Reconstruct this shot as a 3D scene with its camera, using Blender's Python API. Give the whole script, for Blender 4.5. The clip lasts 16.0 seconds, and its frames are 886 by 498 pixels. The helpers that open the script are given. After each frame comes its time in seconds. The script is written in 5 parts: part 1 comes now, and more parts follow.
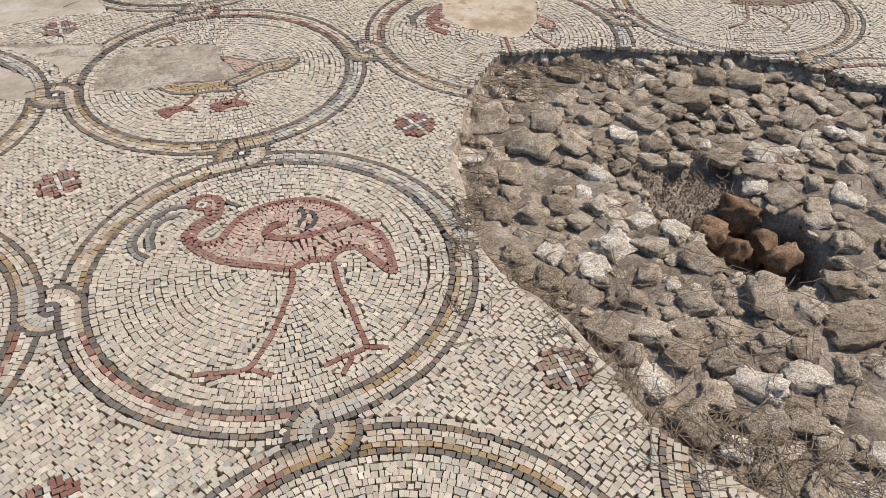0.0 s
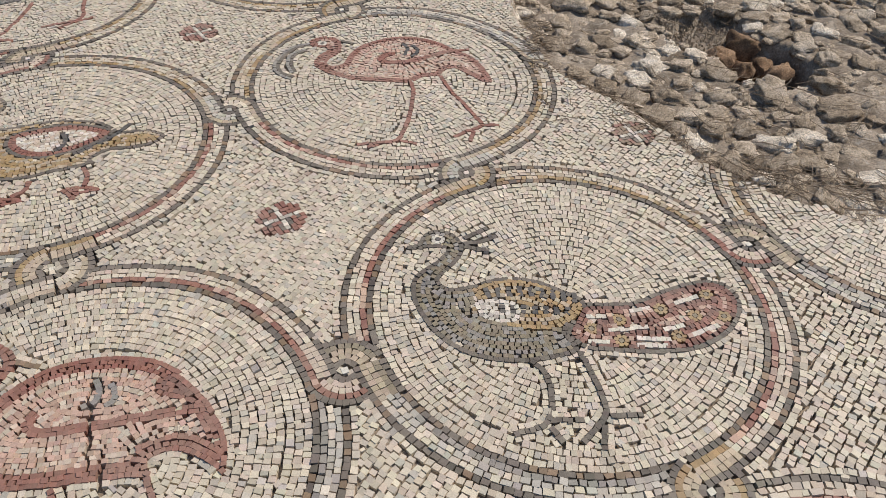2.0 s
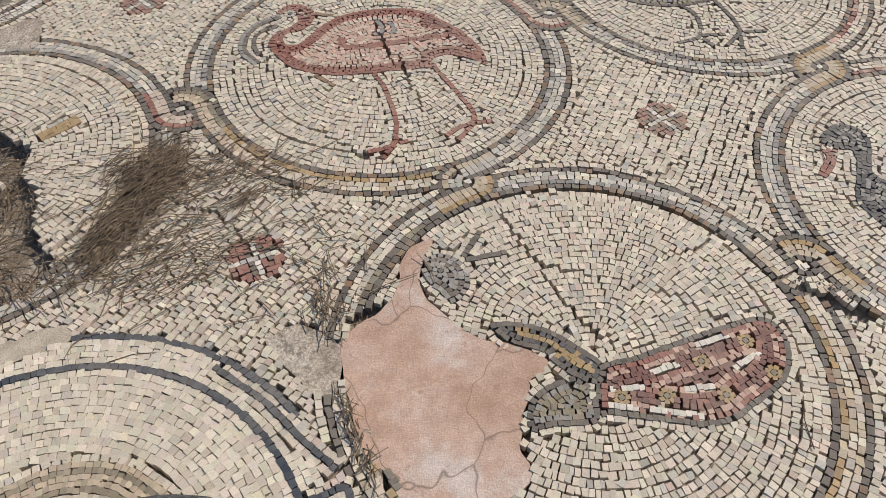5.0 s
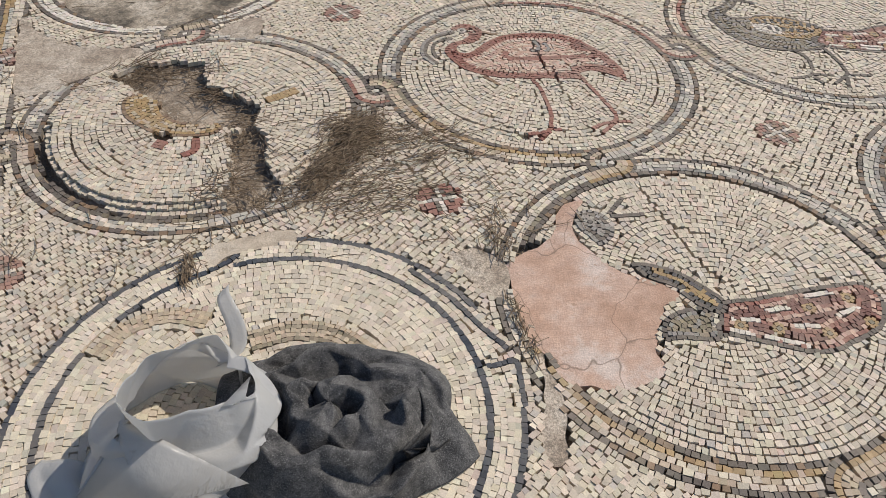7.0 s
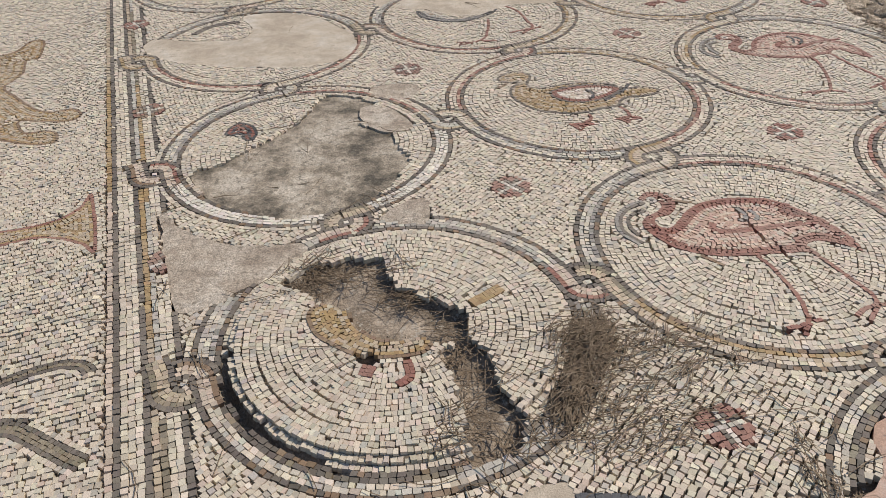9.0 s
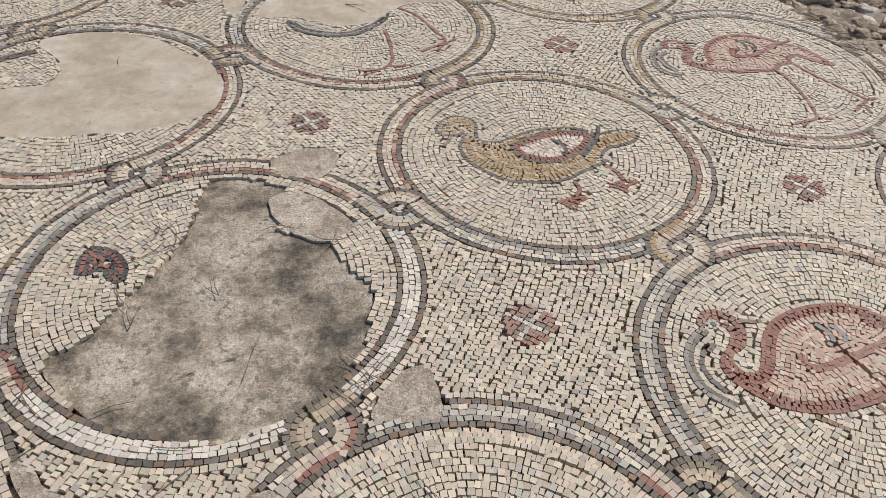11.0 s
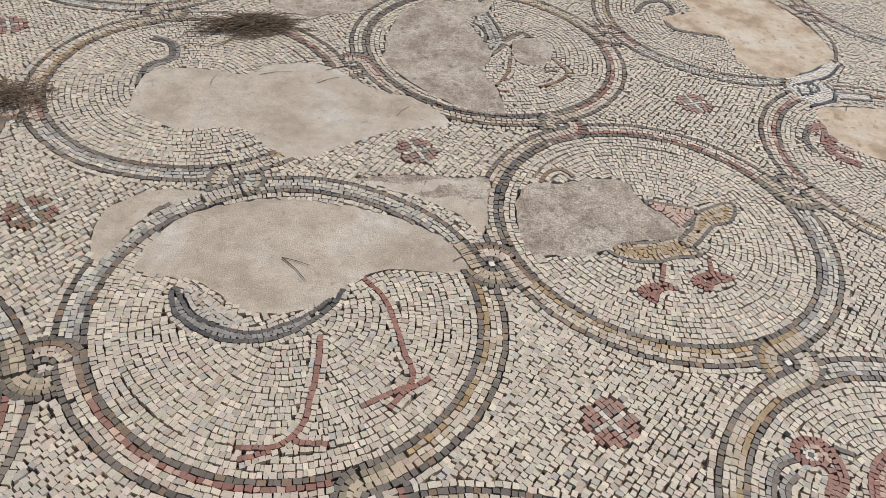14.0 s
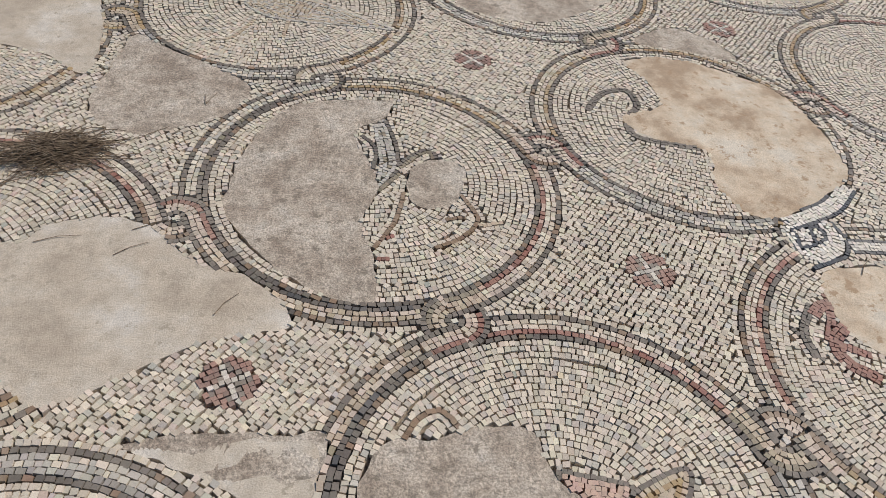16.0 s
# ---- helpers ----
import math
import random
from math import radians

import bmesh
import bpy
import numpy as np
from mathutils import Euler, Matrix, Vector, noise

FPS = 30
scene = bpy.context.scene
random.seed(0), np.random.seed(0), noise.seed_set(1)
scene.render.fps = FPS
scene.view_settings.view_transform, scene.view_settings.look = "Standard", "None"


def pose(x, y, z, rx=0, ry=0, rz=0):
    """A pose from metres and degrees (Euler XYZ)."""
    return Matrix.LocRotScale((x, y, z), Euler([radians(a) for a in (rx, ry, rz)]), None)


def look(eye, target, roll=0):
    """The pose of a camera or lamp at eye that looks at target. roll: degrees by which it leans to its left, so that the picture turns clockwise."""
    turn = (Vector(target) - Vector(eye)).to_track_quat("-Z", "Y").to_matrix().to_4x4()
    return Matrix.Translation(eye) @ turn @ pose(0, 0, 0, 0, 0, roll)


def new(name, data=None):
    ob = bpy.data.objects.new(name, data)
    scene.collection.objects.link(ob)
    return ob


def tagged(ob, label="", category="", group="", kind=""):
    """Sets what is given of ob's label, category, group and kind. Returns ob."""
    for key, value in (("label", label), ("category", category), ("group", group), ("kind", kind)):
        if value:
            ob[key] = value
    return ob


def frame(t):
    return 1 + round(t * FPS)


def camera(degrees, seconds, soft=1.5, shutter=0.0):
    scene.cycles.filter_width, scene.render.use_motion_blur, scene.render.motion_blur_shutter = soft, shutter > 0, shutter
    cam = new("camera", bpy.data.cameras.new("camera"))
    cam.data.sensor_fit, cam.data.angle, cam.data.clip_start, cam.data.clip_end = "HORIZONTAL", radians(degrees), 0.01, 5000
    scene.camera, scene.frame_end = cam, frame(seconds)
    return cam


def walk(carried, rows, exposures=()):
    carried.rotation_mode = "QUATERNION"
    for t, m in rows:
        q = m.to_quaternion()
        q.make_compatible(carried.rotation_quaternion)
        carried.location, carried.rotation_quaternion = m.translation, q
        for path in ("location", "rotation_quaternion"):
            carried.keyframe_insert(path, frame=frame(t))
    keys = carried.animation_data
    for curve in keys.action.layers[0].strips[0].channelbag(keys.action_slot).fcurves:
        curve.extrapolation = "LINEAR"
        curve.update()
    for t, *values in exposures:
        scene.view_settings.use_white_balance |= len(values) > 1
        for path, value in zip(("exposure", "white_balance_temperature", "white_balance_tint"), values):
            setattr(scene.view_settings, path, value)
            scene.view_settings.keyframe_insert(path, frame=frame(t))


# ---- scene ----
cam = camera(60.1, 16.0, 0.7)
METRES, EYE, TILT, LEAN, TURN = 8.197, 1.5, 0.0, 0.0, 0.0
ROWS = [
    (0.0, 0.0, 0.0, 0.0, 1.01, -41.19, -1.15),
    (0.5, -0.0238, -0.0253, -0.0043, -3.61, -41.39, -1.04),
    (1.0, -0.0375, -0.0493, -0.0033, -6.08, -41.72, -1.47),
    (1.5, -0.0475, -0.0795, -0.006, -5.25, -42.11, -1.75),
    (2.0, -0.0601, -0.1041, -0.0055, -3.3, -42.83, -1.71),
    (2.5, -0.0807, -0.125, -0.0072, -2.56, -43.73, -0.36),
    (3.0, -0.0968, -0.1444, -0.0076, -2.67, -45.42, -0.08),
    (3.5, -0.1048, -0.1668, -0.0101, -3.21, -46.2, -0.59),
    (4.0, -0.1133, -0.1902, -0.0074, -4.08, -47.52, -0.56),
    (4.5, -0.125, -0.2092, -0.0074, -4.73, -48.26, -0.53),
    (5.0, -0.1426, -0.2306, -0.0081, -4.99, -49.93, -0.41),
    (7.5, -0.1901, -0.3003, -0.0012, 5.66, -41.0, -1.41),
    (8.0, -0.2106, -0.2849, -0.0024, 8.1, -38.08, -0.99),
    (8.5, -0.2346, -0.2599, -0.0002, 7.16, -36.66, 0.83),
    (9.0, -0.2621, -0.239, -0.002, 0.43, -36.03, 1.39),
    (11.5, -0.3219, -0.0656, 0.0007, -15.78, -42.29, -3.4),
    (12.0, -0.2992, -0.0356, 0.0011, -12.5, -42.54, -4.41),
    (12.5, -0.2852, -0.0015, -0.0002, -10.77, -42.17, -5.19),
    (13.0, -0.2732, 0.0404, 0.002, -10.05, -41.88, -5.98),
    (13.5, -0.2516, 0.0791, 0.0003, -6.57, -42.27, -6.44),
    (14.0, -0.2315, 0.1112, 0.0045, -3.78, -42.32, -6.16),
    (14.5, -0.219, 0.15, 0.0041, -3.99, -42.27, -5.89),
    (15.0, -0.2075, 0.1814, 0.0045, -3.83, -43.16, -5.66),
    (15.5, -0.1851, 0.2155, 0.0053, -2.76, -44.04, -5.46),
    (16.0, -0.1688, 0.2434, 0.005, -2.94, -44.34, -5.89),
]
walk(cam, [(t, pose(0, 0, EYE, TILT, LEAN, TURN) @ pose(METRES * x, METRES * y, METRES * z, 90 + pitch, roll, yaw)) for t, x, y, z, yaw, pitch, roll in ROWS], [(0.0, 0.18, 6460, 10), (1.5, 0.13, 6460, 10), (3.0, 0.02, 6440, 10), (9.0, 0.05, 6500, 10), (12.0, 0.03, 6380, 10), (16.0, -0.03, 6290, 10)])

# ---- light ----
SUN_DIR = Vector((0.80, 0.42, 0.95)).normalized()
sun_data = bpy.data.lights.new("sun", "SUN")
sun_data.energy, sun_data.angle, sun_data.color = 3.6, radians(0.55), (1.0, 0.92, 0.815)
sun = new("sun", sun_data)
sun.matrix_world = look(SUN_DIR * 30, (0, 0, 0))
world = bpy.data.worlds.new("sky")
scene.world = world
world.use_nodes = True
sky = world.node_tree.nodes.new("ShaderNodeTexSky")
sky.sky_type, sky.sun_disc = "NISHITA", False
sky.sun_elevation = math.asin(SUN_DIR.z)
sky.sun_rotation = math.atan2(SUN_DIR.x, SUN_DIR.y)
back = world.node_tree.nodes["Background"]
back.inputs["Strength"].default_value = 0.10
world.node_tree.links.new(sky.outputs[0], back.inputs["Color"])


# ---- materials ----
def material(name, rough=0.85):
    m = bpy.data.materials.new(name)
    m.use_nodes = True
    nt = m.node_tree
    return m, nt, nt.nodes["Principled BSDF"]


def node(nt, kind, **values):
    n = nt.nodes.new(kind)
    for key, value in values.items():
        n.inputs[key.replace("_", " ")].default_value = value
    return n


def coords(nt):
    return nt.nodes.new("ShaderNodeNewGeometry").outputs["Position"]


def ramp(nt, fac, stops):
    r = nt.nodes.new("ShaderNodeValToRGB")
    while len(r.color_ramp.elements) < len(stops):
        r.color_ramp.elements.new(0.5)
    for e, (pos, c) in zip(r.color_ramp.elements, stops):
        e.position, e.color = pos, (*c, 1)
    nt.links.new(fac, r.inputs[0])
    return r.outputs[0]


def mix(nt, fac, a, b, mode="MIX"):
    n = nt.nodes.new("ShaderNodeMix")
    n.data_type, n.blend_type = "RGBA", mode
    for sock, value in ((n.inputs[0], fac), (n.inputs[6], a), (n.inputs[7], b)):
        if isinstance(value, (int, float)):
            sock.default_value = value
        elif isinstance(value, tuple):
            sock.default_value = (*value, 1)
        else:
            nt.links.new(value, sock)
    return n.outputs[2]


def noise_of(nt, scale, detail=4.0, rough=0.6, vec=None):
    n = node(nt, "ShaderNodeTexNoise", Scale=scale, Detail=detail, Roughness=rough)
    nt.links.new(vec if vec is not None else coords(nt), n.inputs["Vector"])
    return n.outputs["Fac"]


def bump(nt, bsdf, height, strength, distance):
    b = node(nt, "ShaderNodeBump", Strength=strength, Distance=distance)
    nt.links.new(height, b.inputs["Height"])
    nt.links.new(b.outputs[0], bsdf.inputs["Normal"])


def surface(name, stops, scale, fine=(0.75, 1.2), rough=0.88, relief=0.004, grain=180.0, own=False, spots=None, cracks=0):
    """Mottled mineral surface: broad stains, fine grain and relief."""
    m, nt, bsdf = material(name)
    vec = coords(nt)
    stops = [(0.5 + 0.62 * (p - 0.5), c) for p, c in stops]
    col = ramp(nt, noise_of(nt, scale, 6.0, 0.68, vec), stops)
    g = noise_of(nt, grain, 3.0, 0.7, vec)
    col = mix(nt, 1.0, col, ramp(nt, g, [(0.36, (fine[0],) * 3), (0.64, (fine[1],) * 3)]), "MULTIPLY")
    mid = noise_of(nt, scale * 5.3, 5.0, 0.7, vec)
    col = mix(nt, 1.0, col, ramp(nt, mid, [(0.38, (fine[0] ** 0.42,) * 3), (0.62, (1.08,) * 3)]), "MULTIPLY")
    if spots:
        s = ramp(nt, noise_of(nt, spots[0], 5.0, 0.75, vec), [(0.5 + 0.62 * (spots[1] - 0.5), (0, 0, 0)), (0.56 + 0.62 * (spots[1] - 0.5), (0.85, 0.85, 0.85))])
        col = mix(nt, s, col, spots[2])
    if cracks:
        wn = node(nt, "ShaderNodeTexNoise", Scale=6.0, Detail=2.5, Roughness=0.5)
        nt.links.new(vec, wn.inputs["Vector"])
        warp = mix(nt, 0.78, wn.outputs["Color"], vec)
        vor = node(nt, "ShaderNodeTexVoronoi", Scale=cracks)
        vor.feature = "DISTANCE_TO_EDGE"
        nt.links.new(warp, vor.inputs["Vector"])
        line = ramp(nt, vor.outputs["Distance"], [(0.0, (0.8, 0.8, 0.8)), (0.012, (0, 0, 0))])
        col = mix(nt, line, col, (0.17, 0.12, 0.085))
    if own:
        info = nt.nodes.new("ShaderNodeObjectInfo")
        col = mix(nt, 1.0, col, ramp(nt, info.outputs["Random"], [(0.0, (0.64, 0.56, 0.47)), (0.45, (0.90, 0.82, 0.73)), (0.80, (1.05, 0.96, 0.86)), (0.90, (1.4, 1.37, 1.33)), (1.0, (1.5, 1.48, 1.46))]), "MULTIPLY")
    nt.links.new(col, bsdf.inputs["Base Color"])
    bsdf.inputs["Roughness"].default_value = rough
    b2 = noise_of(nt, scale * 9, 5.0, 0.7, vec)
    bump(nt, bsdf, mix(nt, 0.4, mix(nt, 0.5, b2, mid), g), 0.9, relief)
    return m


def tessera_material(name, from_object):
    """Cut stone: the colour of each piece, cloudy grain, dust and a dull polish."""
    m, nt, bsdf = material(name)
    if from_object:
        base = nt.nodes.new("ShaderNodeObjectInfo").outputs["Color"]
    else:
        a = nt.nodes.new("ShaderNodeAttribute")
        a.attribute_name = "tint"
        base = a.outputs["Color"]
    grain = noise_of(nt, 320.0, 4.0, 0.7)
    col = mix(nt, 1.0, base, ramp(nt, grain, [(0.25, (0.78, 0.77, 0.75)), (0.7, (1.12, 1.11, 1.1))]), "MULTIPLY")
    dust = ramp(nt, noise_of(nt, 2.3, 7.0, 0.7), [(0.42, (0, 0, 0)), (0.75, (0.42, 0.42, 0.42))])
    col = mix(nt, dust, col, (0.47, 0.40, 0.315))
    lichen = ramp(nt, noise_of(nt, 5.5, 8.0, 0.75), [(0.60, (0, 0, 0)), (0.72, (0.38, 0.38, 0.38))])
    col = mix(nt, lichen, col, (0.27, 0.26, 0.175))
    nt.links.new(col, bsdf.inputs["Base Color"])
    nt.links.new(ramp(nt, grain, [(0.3, (0.78,) * 3), (0.8, (0.55,) * 3)]), bsdf.inputs["Roughness"])
    bsdf.inputs["Specular IOR Level"].default_value = 0.35
    bump(nt, bsdf, grain, 0.5, 0.0012)
    return m


TESSERA = tessera_material("tessera_stone", False)
TESSERA_LOOSE = tessera_material("tessera_stone_single", True)
EARTH = surface("dusty_mortar", [(0.3, (0.17, 0.13, 0.09)), (0.5, (0.29, 0.23, 0.17)), (0.72, (0.42, 0.345, 0.265))], 6.0, (0.6, 1.25), 0.95, 0.006, 140.0, spots=(45.0, 0.60, (0.40, 0.36, 0.30)))
PLASTER = {
    "sand": surface("sand_plaster", [(0.32, (0.42, 0.345, 0.26)), (0.46, (0.485, 0.405, 0.31)), (0.58, (0.53, 0.455, 0.36)), (0.72, (0.60, 0.54, 0.46))], 3.4, (0.80, 1.10), 0.9, 0.004, 240.0, spots=(26.0, 0.64, (0.33, 0.28, 0.21))),
    "grit": surface("gritty_plaster", [(0.3, (0.34, 0.27, 0.205)), (0.47, (0.46, 0.38, 0.295)), (0.6, (0.52, 0.44, 0.35)), (0.72, (0.58, 0.505, 0.415))], 7.0, (0.58, 1.22), 0.94, 0.007, 160.0, spots=(34.0, 0.60, (0.20, 0.165, 0.125))),
    "cement": surface("grey_cement", [(0.32, (0.10, 0.085, 0.063)), (0.44, (0.27, 0.222, 0.165)), (0.53, (0.40, 0.335, 0.255)), (0.70, (0.53, 0.46, 0.37))], 4.6, (0.62, 1.2), 0.94, 0.007, 140.0, spots=(38.0, 0.58, (0.15, 0.13, 0.10))),
    "rose": surface("rose_plaster", [(0.30, (0.45, 0.285, 0.20)), (0.46, (0.515, 0.345, 0.255)), (0.58, (0.545, 0.385, 0.30)), (0.72, (0.61, 0.50, 0.43))], 5.0, (0.82, 1.08), 0.88, 0.004, 220.0, spots=(30.0, 0.67, (0.36, 0.24, 0.17)), cracks=4.6),
    "buff": surface("buff_plaster", [(0.32, (0.40, 0.29, 0.19)), (0.46, (0.54, 0.42, 0.295)), (0.58, (0.60, 0.49, 0.36)), (0.72, (0.63, 0.55, 0.44))], 3.8, (0.80, 1.08), 0.9, 0.004, 220.0, spots=(22.0, 0.61, (0.34, 0.225, 0.13))),
}
STONE = surface("field_stone", [(0.28, (0.40, 0.335, 0.26)), (0.5, (0.66, 0.58, 0.47)), (0.7, (0.80, 0.73, 0.64))], 22.0, (0.55, 1.25), 0.94, 0.022, 210.0, own=True, spots=(85.0, 0.60, (0.13, 0.11, 0.085)))
BROWN_STONE = surface("brown_stone", [(0.3, (0.20, 0.13, 0.08)), (0.5, (0.37, 0.25, 0.16)), (0.7, (0.50, 0.38, 0.27))], 20.0, (0.55, 1.25), 0.94, 0.010, 190.0, own=True, spots=(80.0, 0.63, (0.09, 0.06, 0.04)))
NEEDLE = surface("dry_needle", [(0.3, (0.085, 0.055, 0.032)), (0.55, (0.17, 0.12, 0.073)), (0.75, (0.30, 0.23, 0.155))], 60.0, (0.8, 1.2), 0.8, 0.001, 300.0)

# ---- plan of the pavement: a lattice of roundels ----
ORIGIN, ACROSS, ALONG = np.array((-1.187, 0.095)), np.array((1.135, 0.410)), np.array((-0.430, 1.115))
R_IN, R_OUT = 0.503, 0.584

# kind, roundel, outline in centimetres from its centre
PATCHES = [
    ("sand", 0, 3, "-20,-16 -19,5 -5,12 17,9 25,17 46,20 65,4 81,-2 93,-17 73,-23 56,-34 40,-43 33,-40 19,-27 -2,-29 -18,-21"),
    ("sand", 0, 2, "-43,14 -40,29 -29,41 -7,47 17,45 36,37 47,27 48,17 23,16 9,4 -2,-1 -14,1 -26,10 -36,12"),
    ("grit", 1, 2, "-45,-14 -46,4 -41,18 -29,21 -7,24 -2,12 7,1 7,-5 -11,-9 -22,-14 -35,-16"),
    ("grit", 1, 3, "-44,-15 -41,15 -27,39 4,45 2,33 -7,25 -1,7 1,-4 -4,-19 0,-33 0,-50 -13,-48 -28,-37"),
    ("grit", 1, 3, "11,6 19,13 28,9 26,-7 16,-12 10,-6"),
    ("buff", 2, 3, "-14,43 11,46 40,32 51,13 53,-14 48,-29 23,-47 8,-50 0,-34 2,-16 -16,-10 -25,2 -8,11 -8,27"),
    ("buff", 2, 2, "-20,38 14,40 18,19 15,7 6,-4 -7,0 -20,8 -26,22"),
    ("sand", -1, 2, "-61,-2 -58,12 -39,8 -11,11 -9,26 -18,45 2,50 26,41 46,16 52,-2 46,-22 25,-30 -3,-29 -40,-20"),
    ("cement", -1, 1, "-42,-21 -33,-14 -24,-2 -8,20 1,47 19,43 24,35 19,19 32,12 37,-2 42,-12 39,-23 31,-39 18,-47 -1,-53 -28,-42"),
    ("grit", -1, 1, "19,35 31,34 41,20 41,14 30,11 19,23"),
    ("grit", -1, 1, "21,55 31,60 42,58 43,50 36,44 24,45"),
    ("grit", -1, 0, "-89,64 -76,52 -54,43 -33,43 -36,32 -49,19 -58,11 -68,10 -77,31"),
    ("rose", 0, -1, "-40,31 -32,35 -36,22 -30,11 -24,6 -10,-1 -14,-5 -16,-10 -18,-20 -18,-28 -28,-32 -40,-32 -45,-24 -51,-17 -54,0 -55,7 -50,12 -42,19"),
    ("grit", 0, -1, "-71,9 -64,13 -55,7 -55,-4 -59,-5 -67,3"),
    ("grit", 0, 3, "18,76 20,101 23,121 40,110 68,92 65,74 51,64 38,59 25,64"),
    ("sand", -1, 4, "123,61 128,82 154,89 166,58 170,36 169,21 152,34 130,41"),
    ("sand", 0, 2, "18,59 31,59 57,61 59,51 56,34 49,42 38,50 27,54"),
    ("sand", 0, 2, "-58,28 -56,40 -45,48 -29,50 -43,39 -49,26 -54,16"),
    ("grit", 1, 3, "-55,-93 -39,-90 -20,-90 -10,-90 -12,-102 -28,-103 -43,-96"),
    ("grit", 1, 4, "77,16 104,33 158,39 128,8 107,-1 83,4"),
    ("grit", -1, -1, "63,27 66,17 66,4 66,-11 71,-11 71,1 68,14 66,24"),
    ("sand", -1, -1, "-25,48 -15,54 -3,58 0,54 -9,50 -17,46 -20,42"),
    ("grit", -1, 1, "41,-44 49,-42 51,-51 49,-58 33,-55"),
    ("grit", 2, 4, "36,-52 57,-37 72,-47 79,-62 56,-58"),
]
